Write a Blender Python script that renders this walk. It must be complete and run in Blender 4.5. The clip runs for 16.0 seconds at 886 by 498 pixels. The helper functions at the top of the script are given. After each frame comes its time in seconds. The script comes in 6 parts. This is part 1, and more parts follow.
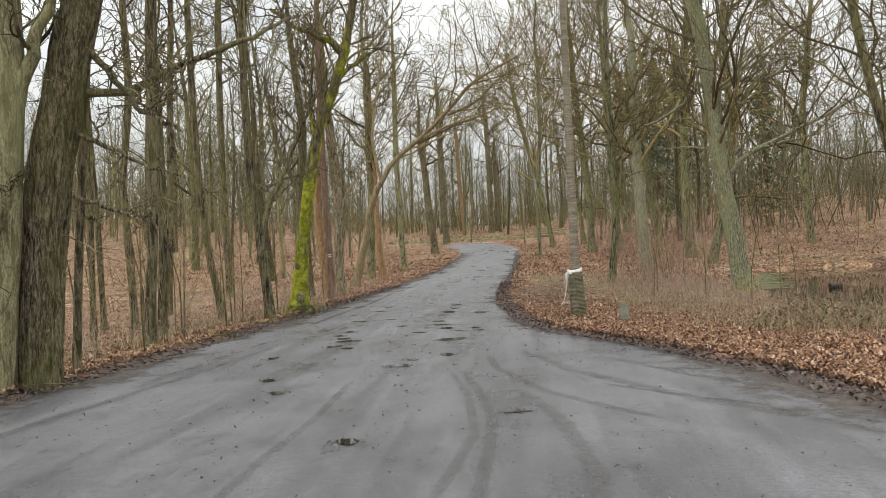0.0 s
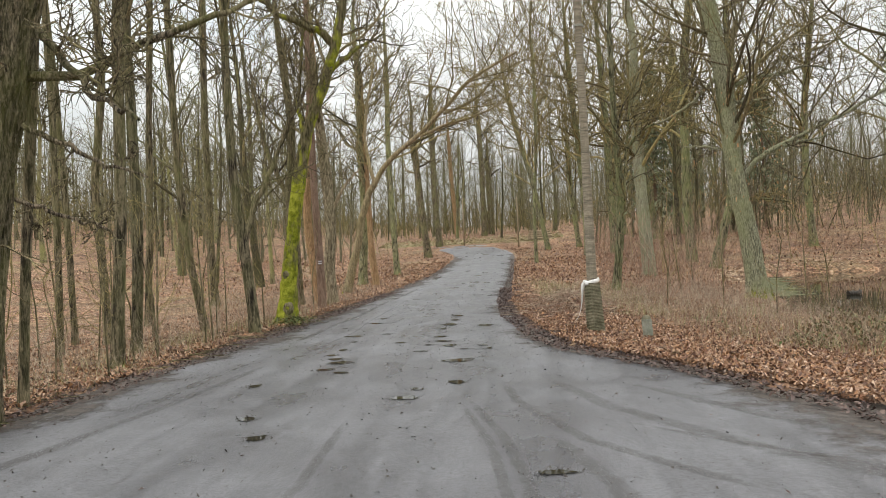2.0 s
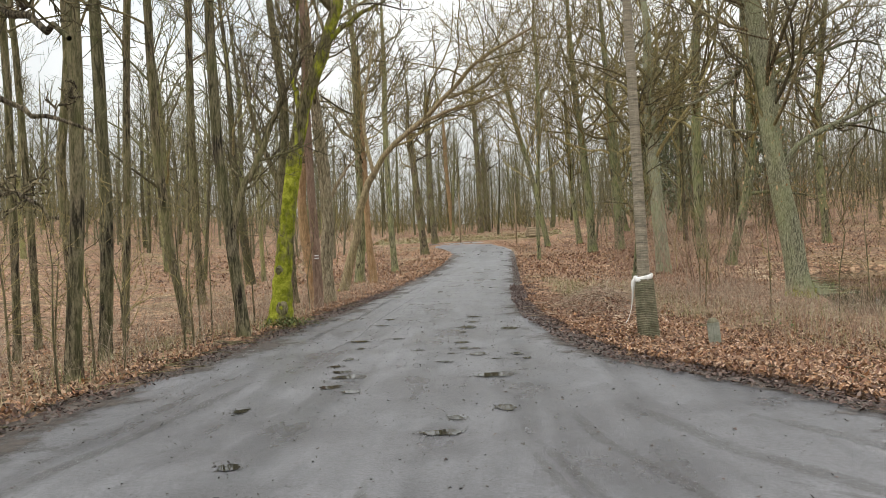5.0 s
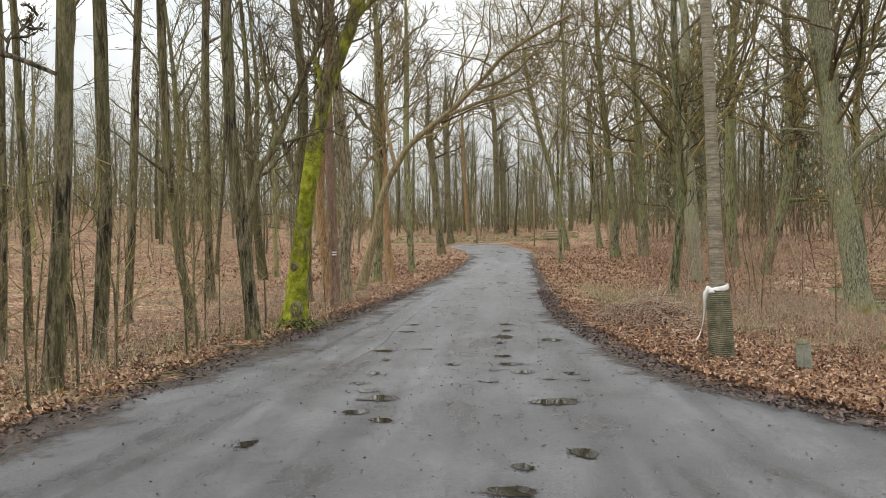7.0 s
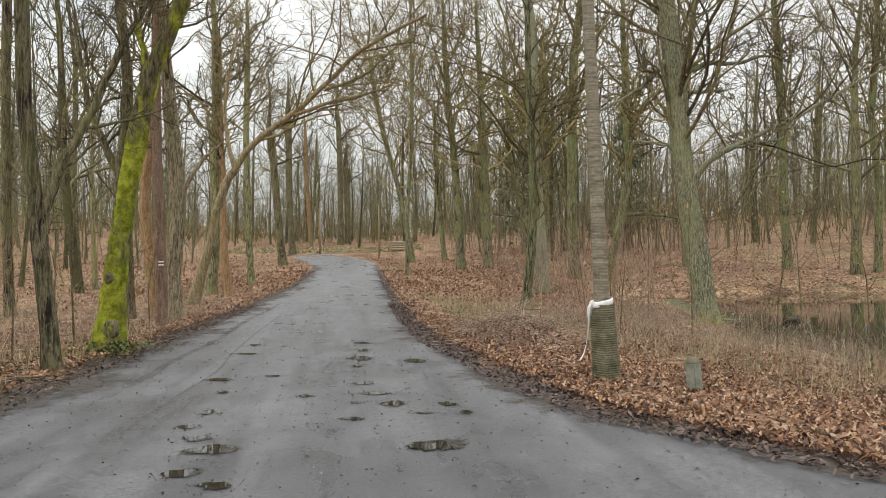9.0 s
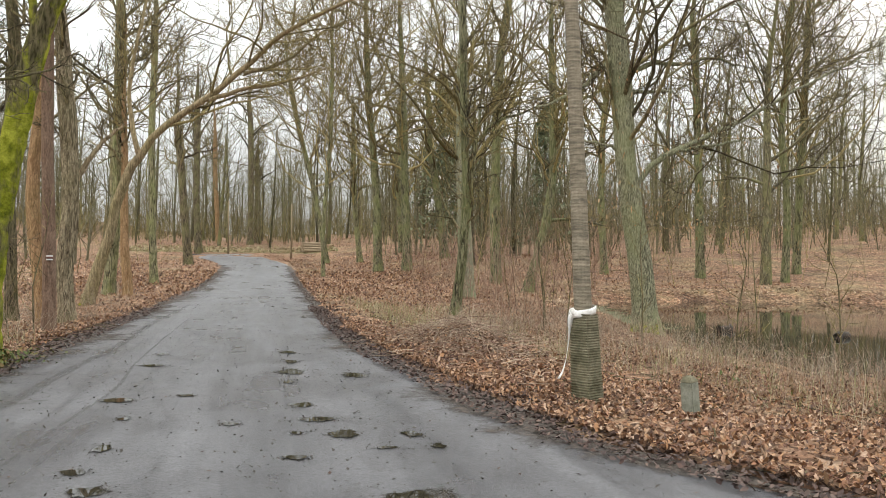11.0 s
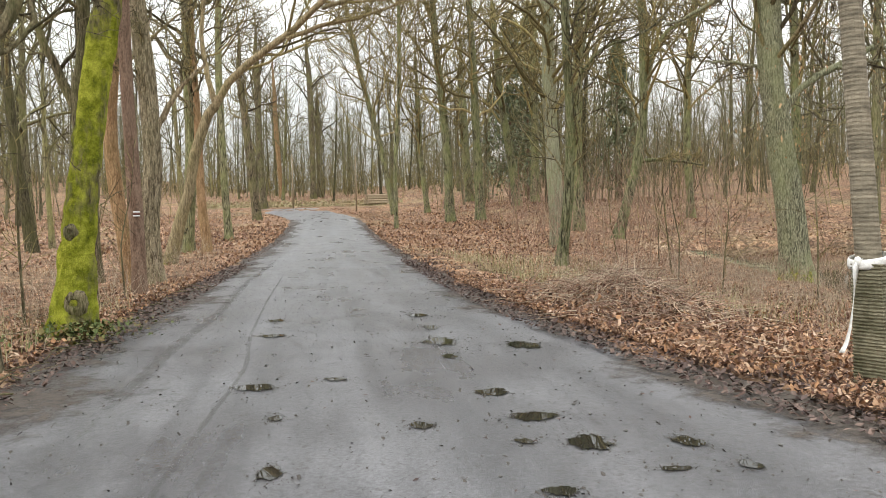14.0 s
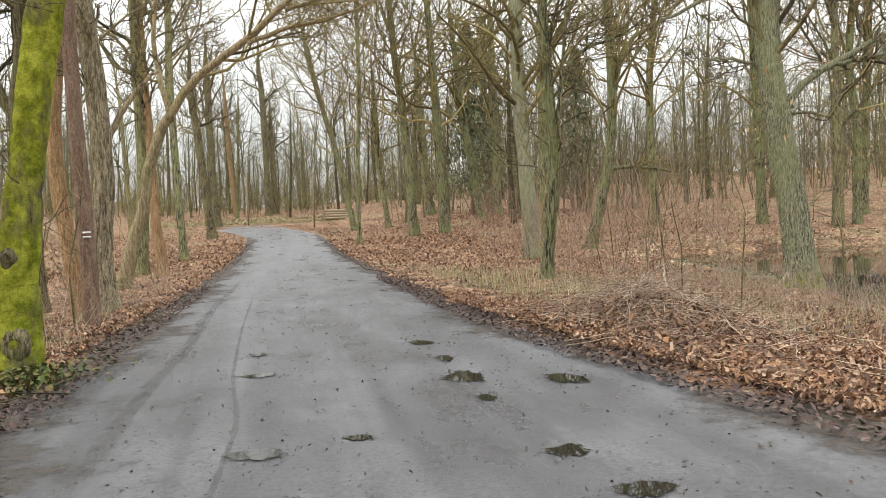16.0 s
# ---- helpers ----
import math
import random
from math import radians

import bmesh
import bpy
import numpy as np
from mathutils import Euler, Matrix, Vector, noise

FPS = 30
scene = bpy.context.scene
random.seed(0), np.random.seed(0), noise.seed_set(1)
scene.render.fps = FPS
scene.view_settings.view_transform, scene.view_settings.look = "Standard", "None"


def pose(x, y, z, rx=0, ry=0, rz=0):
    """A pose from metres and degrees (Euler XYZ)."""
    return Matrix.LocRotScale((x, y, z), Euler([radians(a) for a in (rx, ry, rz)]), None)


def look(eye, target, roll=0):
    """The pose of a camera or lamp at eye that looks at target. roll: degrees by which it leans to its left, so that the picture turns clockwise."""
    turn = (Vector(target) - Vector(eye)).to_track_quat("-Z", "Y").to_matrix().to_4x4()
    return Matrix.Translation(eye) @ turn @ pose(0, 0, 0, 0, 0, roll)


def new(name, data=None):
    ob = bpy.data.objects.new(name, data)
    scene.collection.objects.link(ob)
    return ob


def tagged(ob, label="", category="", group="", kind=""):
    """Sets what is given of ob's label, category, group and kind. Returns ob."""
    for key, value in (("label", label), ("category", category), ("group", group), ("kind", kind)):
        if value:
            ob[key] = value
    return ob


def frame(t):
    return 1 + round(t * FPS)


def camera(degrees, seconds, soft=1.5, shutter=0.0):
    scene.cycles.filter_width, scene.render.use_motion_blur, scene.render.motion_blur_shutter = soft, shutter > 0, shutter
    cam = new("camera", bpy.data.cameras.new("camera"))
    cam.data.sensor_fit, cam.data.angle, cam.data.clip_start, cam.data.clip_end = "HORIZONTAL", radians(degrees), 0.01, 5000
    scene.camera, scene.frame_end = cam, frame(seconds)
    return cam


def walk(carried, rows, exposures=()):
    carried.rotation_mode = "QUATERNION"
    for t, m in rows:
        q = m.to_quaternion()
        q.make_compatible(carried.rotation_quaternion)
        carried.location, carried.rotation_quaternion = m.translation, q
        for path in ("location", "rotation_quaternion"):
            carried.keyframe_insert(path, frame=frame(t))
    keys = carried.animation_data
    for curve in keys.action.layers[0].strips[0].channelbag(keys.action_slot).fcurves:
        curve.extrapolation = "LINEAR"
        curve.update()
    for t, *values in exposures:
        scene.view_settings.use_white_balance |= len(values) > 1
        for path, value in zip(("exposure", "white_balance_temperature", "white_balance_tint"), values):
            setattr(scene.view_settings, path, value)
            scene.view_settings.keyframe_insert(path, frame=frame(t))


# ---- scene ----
cam = camera(61.8, 16.0, soft=0.55)
PATH = [
    (0, (1.493, -1.876, 1.52), (1.288, 0.114, 1.525), -2.6),
    (0.5, (1.394, -1.433, 1.551), (1.062, 0.539, 1.557), -3.0),
    (1, (1.223, -1.099, 1.569), (0.867, 0.869, 1.566), -3.0),
    (1.5, (1.165, -0.752, 1.573), (0.967, 1.238, 1.563), -2.5),
    (2, (1.125, -0.426, 1.638), (0.945, 1.566, 1.649), -2.7),
    (2.5, (1.019, 0.069, 1.629), (1.027, 2.069, 1.624), -2.5),
    (3, (1.02, 0.417, 1.581), (1.102, 2.415, 1.573), -2.3),
    (3.5, (0.91, 0.757, 1.568), (0.836, 2.755, 1.574), -2.7),
    (3.7, (0.823, 0.866, 1.613), (0.722, 2.863, 1.615), -3.3),
    (5.8, (0.281, 2.438, 1.513), (0.104, 4.43, 1.522), -2.1),
    (6, (0.251, 2.629, 1.52), (0.081, 4.622, 1.531), -2.1),
    (6.5, (0.039, 2.961, 1.511), (-0.167, 4.95, 1.519), -2.2),
    (7, (-0.124, 3.257, 1.542), (-0.315, 5.248, 1.548), -0.9),
    (7.5, (-0.228, 3.643, 1.538), (-0.401, 5.636, 1.554), -0.6),
    (8, (-0.35, 4.0, 1.522), (-0.509, 5.993, 1.542), -1.3),
    (8.5, (-0.412, 4.34, 1.505), (-0.292, 6.336, 1.525), -1.0),
    (9, (-0.397, 4.748, 1.516), (-0.163, 6.734, 1.548), -0.6),
    (9.5, (-0.483, 5.093, 1.513), (-0.219, 7.075, 1.544), -0.5),
    (9.7, (-0.519, 5.246, 1.515), (-0.159, 7.214, 1.547), -0.3),
    (11.8, (-0.842, 6.821, 1.439), (-0.364, 8.763, 1.48), 0.6),
    (12, (-0.89, 6.94, 1.447), (-0.467, 8.895, 1.464), 0.0),
    (12.5, (-1.133, 7.32, 1.42), (-0.819, 9.294, 1.358), -0.6),
    (13, (-1.253, 7.731, 1.384), (-0.947, 9.706, 1.302), -0.5),
    (13.5, (-1.428, 8.102, 1.402), (-1.13, 10.078, 1.315), -1.0),
    (14, (-1.611, 8.463, 1.398), (-1.287, 10.434, 1.306), -1.1),
    (14.5, (-1.695, 8.825, 1.369), (-1.286, 10.78, 1.279), -0.9),
    (15, (-1.812, 9.164, 1.381), (-1.403, 11.119, 1.294), -1.7),
    (15.5, (-1.919, 9.536, 1.394), (-1.492, 11.488, 1.31), -2.2),
    (16, (-2.009, 9.874, 1.396), (-1.565, 11.823, 1.337), -2.5),
]
walk(cam, [(t, look(eye, target, roll)) for t, eye, target, roll in PATH],
     exposures=((0, -0.2), (1.5, -0.12), (3.0, -0.12), (6.0, -0.14), (8.0, -0.22), (9.5, -0.2), (12.0, 0.1), (14.0, 0.15), (16.0, 0.14)))

# ---- daylight: a bright overcast sky ----
world = bpy.data.worlds.new("overcast")
scene.world = world
world.use_nodes = True
wn, wl = world.node_tree.nodes, world.node_tree.links
wn.clear()
w_out = wn.new("ShaderNodeOutputWorld")
w_bg = wn.new("ShaderNodeBackground")
w_sky = wn.new("ShaderNodeTexSky")
w_sky.sky_type = "NISHITA"
w_sky.sun_disc = False
w_sky.sun_elevation, w_sky.sun_rotation = radians(38), radians(60)
w_sky.air_density, w_sky.dust_density = 1.2, 3.0
w_tc = wn.new("ShaderNodeTexCoord")
w_noise = wn.new("ShaderNodeTexNoise")
w_noise.inputs["Scale"].default_value = 2.2
w_noise.inputs["Detail"].default_value = 6
w_map = wn.new("ShaderNodeMapping")
w_map.inputs["Scale"].default_value = (1, 1, 2.6)
w_ramp = wn.new("ShaderNodeValToRGB")
w_ramp.color_ramp.elements[0].position, w_ramp.color_ramp.elements[1].position = 0.30, 0.50
w_ramp.color_ramp.elements[0].color = (0.5, 0.5, 0.5, 1)
w_ramp.color_ramp.elements[1].color = (0.97, 0.97, 0.97, 1)
w_mix = wn.new("ShaderNodeMix")
w_mix.data_type = "RGBA"
w_mix.inputs["B"].default_value = (10.7, 10.9, 10.8, 1)
wl.new(w_tc.outputs["Generated"], w_map.inputs["Vector"])
wl.new(w_map.outputs["Vector"], w_noise.inputs["Vector"])
wl.new(w_noise.outputs["Fac"], w_ramp.inputs["Fac"])
wl.new(w_ramp.outputs["Color"], w_mix.inputs["Factor"])
wl.new(w_sky.outputs["Color"], w_mix.inputs["A"])
# an overcast sky is about three times as bright overhead as at the horizon
w_xyz, w_grad, w_mul = wn.new("ShaderNodeSeparateXYZ"), wn.new("ShaderNodeMapRange"), wn.new("ShaderNodeVectorMath")
w_grad.inputs["To Min"].default_value, w_grad.inputs["To Max"].default_value = 0.43, 2.1
w_mul.operation = "SCALE"
wl.new(w_tc.outputs["Generated"], w_xyz.inputs["Vector"])
wl.new(w_xyz.outputs["Z"], w_grad.inputs["Value"])
wl.new(w_mix.outputs["Result"], w_mul.inputs[0])
wl.new(w_grad.outputs["Result"], w_mul.inputs["Scale"])
wl.new(w_mul.outputs["Vector"], w_bg.inputs["Color"])
w_bg.inputs["Strength"].default_value = 0.135
wl.new(w_bg.outputs["Background"], w_out.inputs["Surface"])
sun = new("sun", bpy.data.lights.new("sun", "SUN"))
sun.data.energy, sun.data.angle, sun.data.color = 1.1, radians(25), (1.0, 0.97, 0.92)
sun.matrix_world = pose(0, 0, 30, 52, 0, -60)


# ---- materials ----
def material(name, rough=0.8, spec=0.3):
    m = bpy.data.materials.new(name)
    m.use_nodes = True
    b = m.node_tree.nodes["Principled BSDF"]
    b.inputs["Roughness"].default_value = rough
    b.inputs["Specular IOR Level"].default_value = spec
    return m, m.node_tree.nodes, m.node_tree.links, b


def coords(n, l, scale=(1, 1, 1), kind="Object"):
    tc, mp = n.new("ShaderNodeTexCoord"), n.new("ShaderNodeMapping")
    mp.inputs["Scale"].default_value = scale
    l.new(tc.outputs[kind], mp.inputs["Vector"])
    return mp.outputs["Vector"]


def noise_tex(n, l, vec, scale, detail=5, rough=0.6, distort=0.0):
    t = n.new("ShaderNodeTexNoise")
    t.inputs["Scale"].default_value, t.inputs["Detail"].default_value = scale, detail
    t.inputs["Roughness"].default_value, t.inputs["Distortion"].default_value = rough, distort
    l.new(vec, t.inputs["Vector"])
    return t.outputs["Fac"]


def ramp(n, l, fac, *stops):
    r = n.new("ShaderNodeValToRGB")
    e = r.color_ramp.elements
    while len(e) < len(stops):
        e.new(0.5)
    for k, (p, c) in zip(e, stops):
        k.position = p
        k.color = (*c, 1) if len(c) == 3 else c
    l.new(fac, r.inputs["Fac"])
    return r.outputs["Color"]


def grey(v):
    return (v, v, v)


def mix(n, l, fac, a, b, how="MIX"):
    m = n.new("ShaderNodeMix")
    m.data_type, m.blend_type = "RGBA", how
    for key, v in (("Factor", fac), ("A", a), ("B", b)):
        if isinstance(v, (int, float)):
            m.inputs[key].default_value = v
        elif isinstance(v, tuple):
            m.inputs[key].default_value = (*v, 1)
        else:
            l.new(v, m.inputs[key])
    return m.outputs["Result"]


def bump(n, l, b, height, strength, distance):
    k = n.new("ShaderNodeBump")
    k.inputs["Strength"].default_value, k.inputs["Distance"].default_value = strength, distance
    l.new(height, k.inputs["Height"])
    l.new(k.outputs["Normal"], b.inputs["Normal"])


def bark(name, dark, light, algae=(0.12, 0.13, 0.06), green=0.45, ridge=1.0, scale=1.0, mixed=False):
    m, n, l, b = material(name, 0.9, 0.15)
    v = coords(n, l, (9 * scale, 9 * scale, 1.3 * scale))
    furrow = noise_tex(n, l, v, 2.2, 6, 0.65, 0.8)
    fine = noise_tex(n, l, coords(n, l, (40, 40, 14)), 1.5, 4)
    patch = noise_tex(n, l, coords(n, l, (1, 1, 0.5)), 1.4, 4)
    base = ramp(n, l, furrow, (0.41, dark), (0.58, light))
    base = mix(n, l, 0.8, base, ramp(n, l, fine, (0.34, grey(0.45)), (0.66, grey(1.4))), "MULTIPLY")
    base = mix(n, l, ramp(n, l, patch, (0.42, grey(0)), (0.66, grey(green))), base, algae)
    info = n.new("ShaderNodeObjectInfo")
    base = mix(n, l, 1.0, base, ramp(n, l, info.outputs["Random"], (0.0, (0.8, 0.8, 0.78)), (1.0, (1.15, 1.1, 1.08))), "MULTIPLY")
    if mixed:
        geo = n.new("ShaderNodeNewGeometry")
        base = mix(n, l, 1.0, base, ramp(n, l, geo.outputs["Random Per Island"], (0.0, (0.42, 0.4, 0.4)), (0.5, (0.95, 0.93, 0.9)), (1.0, (1.65, 1.6, 1.5))), "MULTIPLY")
    l.new(base, b.inputs["Base Color"])
    bump(n, l, b, furrow, 0.9 * ridge, 0.03)
    return m


BARK = bark("bark_grey_brown", (0.026, 0.022, 0.016), (0.24, 0.205, 0.135), (0.19, 0.195, 0.08), 0.65, 1.8)
# far poles only: aerial haze is put into this lighter bark colour
BARK_HAZED = bark("bark_hazed_grey", (0.12, 0.108, 0.07), (0.3, 0.27, 0.18), (0.22, 0.22, 0.12), 0.5, 0.3)
BARK_MOSSY = bark("bark_green_grey_furrowed", (0.03, 0.028, 0.017), (0.31, 0.3, 0.185), (0.26, 0.29, 0.12), 0.75, 1.8)
BARK_WOODS = bark("bark_mixed_woods", (0.055, 0.05, 0.033), (0.25, 0.235, 0.15), (0.21, 0.22, 0.09), 0.75, 0.8, 1.0, True)
BARK_CRACKED = bark("bark_fine_cracked", (0.085, 0.085, 0.055), (0.42, 0.42, 0.285), (0.3, 0.33, 0.17), 0.6, 1.4, 2.6)
BARK_GREY = bark("bark_grey_green", (0.16, 0.16, 0.112), (0.3, 0.3, 0.21), (0.23, 0.26, 0.14), 0.6, 0.3)
BARK_OAK = bark("bark_furrowed_oak", (0.05, 0.042, 0.03), (0.34, 0.285, 0.2), (0.2, 0.21, 0.06), 0.6, 2.2, 1.6)
BARK_RED = bark("bark_red_brown", (0.24, 0.145, 0.075), (0.44, 0.29, 0.165), (0.3, 0.24, 0.11), 0.35, 0.35)
BARK_DARK = bark("bark_plum_brown", (0.16, 0.105, 0.075), (0.25, 0.175, 0.13), (0.16, 0.125, 0.09), 0.3, 0.2, 0.6)
BARK_RIDGED = bark("bark_deep_ridged", (0.13, 0.1, 0.065), (0.5, 0.42, 0.29), (0.3, 0.28, 0.15), 0.35, 0.7, 1.2)
BARK_ASH = bark("bark_olive_grey", (0.12, 0.105, 0.06), (0.34, 0.32, 0.2), (0.25, 0.26, 0.12), 0.6, 0.6)
BARK_TAN = bark("bark_tan_smooth", (0.19, 0.155, 0.092), (0.43, 0.355, 0.22), (0.27, 0.26, 0.11), 0.4, 0.7)
TWIG = bark("twig_bark", (0.06, 0.052, 0.033), (0.21, 0.185, 0.12), (0.17, 0.165, 0.075), 0.6, 0.2, 1.0, True)
TWIG_WARM = bark("twig_bark_budding", (0.12, 0.1, 0.05), (0.3, 0.26, 0.135), (0.24, 0.22, 0.085), 0.6, 0.2, 1.0, True)


def moss_material(name):
    m, n, l, b = material(name, 0.95, 0.1)
    lump = noise_tex(n, l, coords(n, l), 5.5, 6, 0.7)
    tuft = noise_tex(n, l, coords(n, l), 60, 4)
    bare = noise_tex(n, l, coords(n, l, (2.2, 2.2, 1.0)), 1.3, 5)
    green = ramp(n, l, lump, (0.3, (0.08, 0.095, 0.012)), (0.46, (0.23, 0.255, 0.022)), (0.62, (0.44, 0.45, 0.06)))
    green = mix(n, l, 0.6, green, ramp(n, l, tuft, (0.3, grey(0.5)), (0.7, grey(1.4))), "MULTIPLY")
    brown = ramp(n, l, noise_tex(n, l, coords(n, l, (14, 14, 2.5)), 2.0, 5), (0.36, (0.04, 0.034, 0.02)), (0.62, (0.2, 0.17, 0.1)))
    sep, high, add = n.new("ShaderNodeSeparateXYZ"), n.new("ShaderNodeMapRange"), n.new("ShaderNodeMath")
    l.new(coords(n, l), sep.inputs["Vector"])
    high.inputs["From Min"].default_value, high.inputs["From Max"].default_value = 3.0, 7.5
    high.inputs["To Min"].default_value, high.inputs["To Max"].default_value = -0.04, 0.1
    l.new(sep.outputs["Z"], high.inputs["Value"])
    l.new(bare, add.inputs[0])
    l.new(high.outputs["Result"], add.inputs[1])
    l.new(mix(n, l, ramp(n, l, add.outputs["Value"], (0.46, grey(0)), (0.58, grey(0.95))), green, brown), b.inputs["Base Color"])
    bump(n, l, b, mix(n, l, 0.5, tuft, lump), 1.0, 0.05)
    return m


MOSS = moss_material("moss_on_bark")


def litter_material():
    """Woodland floor under and between the leaves: matted brown litter, damp soil, dead grass and moss."""
    m, n, l, b = material("leaf_litter_floor", 0.9, 0.15)
    p = coords(n, l)
    vor = n.new("ShaderNodeTexVoronoi")
    vor.inputs["Scale"].default_value = 11
    l.new(p, vor.inputs["Vector"])
    leaf = ramp(n, l, vor.outputs["Color"], (0.15, (0.075, 0.042, 0.026)), (0.4, (0.26, 0.145, 0.085)), (0.62, (0.42, 0.25, 0.155)), (0.85, (0.58, 0.43, 0.3)))
    big = noise_tex(n, l, p, 0.22, 5)
    mid = noise_tex(n, l, p, 1.6, 5)
    soil = ramp(n, l, mid, (0.35, (0.07, 0.045, 0.03)), (0.7, (0.19, 0.125, 0.08)))
    col = mix(n, l, ramp(n, l, mid, (0.4, grey(0.75)), (0.72, grey(0.25))), soil, leaf)
    straw = ramp(n, l, noise_tex(n, l, p, 14, 4), (0.3, (0.17, 0.14, 0.07)), (0.7, (0.36, 0.3, 0.18)))
    col = mix(n, l, ramp(n, l, big, (0.5, grey(0)), (0.66, grey(0.7))), col, straw)
    patch = noise_tex(n, l, p, 0.55, 6, 0.65)
    col = mix(n, l, 0.8, col, ramp(n, l, patch, (0.34, (0.45, 0.42, 0.42)), (0.5, (0.95, 0.9, 0.88)), (0.68, (1.22, 1.14, 1.05))), "MULTIPLY")
    speck = noise_tex(n, l, p, 4.5, 6, 0.75)
    col = mix(n, l, 0.75, col, ramp(n, l, speck, (0.4, grey(0.3)), (0.58, grey(1.5))), "MULTIPLY")
    l.new(col, b.inputs["Base Color"])
    bump(n, l, b, speck, 0.9, 0.08)
    return m


LITTER = litter_material()


def leaf_material(name, *cols):
    m, n, l, b = material(name, 0.75, 0.25)
    geo = n.new("ShaderNodeNewGeometry")
    k = len(cols)
    c = ramp(n, l, geo.outputs["Random Per Island"], *[(i / (k - 1), v) for i, v in enumerate(cols)])
    c = mix(n, l, 0.35, c, ramp(n, l, noise_tex(n, l, coords(n, l), 35, 3), (0.3, grey(0.5)), (0.7, grey(1.3))), "MULTIPLY")
    l.new(c, b.inputs["Base Color"])
    return m


LEAF = leaf_material("dead_leaves", (0.045, 0.027, 0.02), (0.33, 0.175, 0.088), (0.14, 0.07, 0.05), (0.43, 0.265, 0.15), (0.085, 0.052, 0.042), (0.29, 0.145, 0.08), (0.56, 0.42, 0.31), (0.4, 0.215, 0.105), (0.11, 0.068, 0.056), (0.46, 0.31, 0.2), (0.19, 0.1, 0.065), (0.08, 0.055, 0.045))
LEAF_WET = leaf_material("wet_dead_leaves", (0.03, 0.022, 0.02), (0.12, 0.072, 0.056), (0.06, 0.04, 0.036), (0.22, 0.155, 0.125), (0.045, 0.032, 0.03), (0.16, 0.115, 0.1))
LEAF_TAN = leaf_material("withered_hanging_leaves", (0.3, 0.15, 0.06), (0.45, 0.28, 0.14), (0.5, 0.36, 0.2))
BRAMBLE = leaf_material("bare_bramble_stems", (0.2, 0.11, 0.08), (0.4, 0.26, 0.19), (0.11, 0.068, 0.05), (0.48, 0.37, 0.26), (0.27, 0.15, 0.11))
STALK = leaf_material("dry_stalks", (0.13, 0.09, 0.06), (0.48, 0.4, 0.29), (0.27, 0.175, 0.125), (0.58, 0.5, 0.37), (0.17, 0.1, 0.075))
STRAW = leaf_material("flattened_straw", (0.42, 0.31, 0.2), (0.58, 0.46, 0.32), (0.34, 0.24, 0.14), (0.5, 0.36, 0.24))
GRASS_DRY = leaf_material("withered_grass", (0.26, 0.21, 0.11), (0.45, 0.38, 0.23), (0.2, 0.2, 0.07), (0.52, 0.46, 0.32))
IVY = leaf_material("bramble_leaves", (0.05, 0.075, 0.02), (0.1, 0.13, 0.04), (0.17, 0.16, 0.06), (0.2, 0.12, 0.05))
BRAMBLE_LEAF = leaf_material("faded_bramble_leaves", (0.06, 0.07, 0.028), (0.15, 0.14, 0.06), (0.1, 0.11, 0.045), (0.24, 0.15, 0.08), (0.28, 0.22, 0.12))
NEEDLE = leaf_material("spruce_needles", (0.11, 0.135, 0.08), (0.19, 0.215, 0.125), (0.27, 0.295, 0.18))


def road_material():
    """Worn tarred road under a film of dried mud and grit, with damp wheel tracks along it."""
    m, n, l, b = material("muddy_tarred_road", 0.6, 0.5)
    p = coords(n, l)
    along = coords(n, l, (1.0, 0.07, 1))
    streak = noise_tex(n, l, along, 1.7, 5, 0.55, 0.4)
    narrow = noise_tex(n, l, coords(n, l, (1.0, 0.05, 1)), 6.5, 4, 0.6, 0.3)
    blotch = noise_tex(n, l, p, 0.55, 6, 0.6)
    grit = noise_tex(n, l, p, 34, 5, 0.85)
    crumb = noise_tex(n, l, p, 13, 6, 0.82)
    col = ramp(n, l, streak, (0.3, (0.085, 0.086, 0.093)), (0.5, (0.127, 0.127, 0.135)), (0.72, (0.168, 0.168, 0.177)))
    col = mix(n, l, 0.55, col, ramp(n, l, blotch, (0.38, (0.62, 0.6, 0.61)), (0.6, (1.15, 1.14, 1.13))), "MULTIPLY")
    col = mix(n, l, 0.35, col, ramp(n, l, narrow, (0.35, grey(0.72)), (0.6, grey(1.1))), "MULTIPLY")
    col = mix(n, l, 0.8, col, ramp(n, l, grit, (0.34, grey(0.42)), (0.64, grey(1.4))), "MULTIPLY")
    lumps = noise_tex(n, l, coords(n, l, (1, 0.55, 1)), 3.2, 6, 0.7)
    col = mix(n, l, 0.28, col, ramp(n, l, lumps, (0.38, grey(0.55)), (0.6, grey(1.3))), "MULTIPLY")
    fleck = noise_tex(n, l, p, 24, 4, 0.85)
    col = mix(n, l, ramp(n, l, fleck, (0.64, grey(0)), (0.7, grey(0.5))), col, (0.3, 0.29, 0.275))
    col = mix(n, l, ramp(n, l, crumb, (0.57, grey(0)), (0.64, grey(0.8))), col, (0.052, 0.045, 0.042))
    l.new(col, b.inputs["Base Color"])
    wet = mix(n, l, 0.5, ramp(n, l, streak, (0.36, grey(0.2)), (0.62, grey(0.46))), ramp(n, l, blotch, (0.35, grey(0.2)), (0.6, grey(0.5))))
    l.new(wet, b.inputs["Roughness"])
    h = mix(n, l, 0.35, grit, crumb)
    h = mix(n, l, 0.45, h, noise_tex(n, l, coords(n, l, (1, 0.8, 1)), 9, 6, 0.75))
    bump(n, l, b, h, 1.0, 0.022)
    return m


ROAD = road_material()


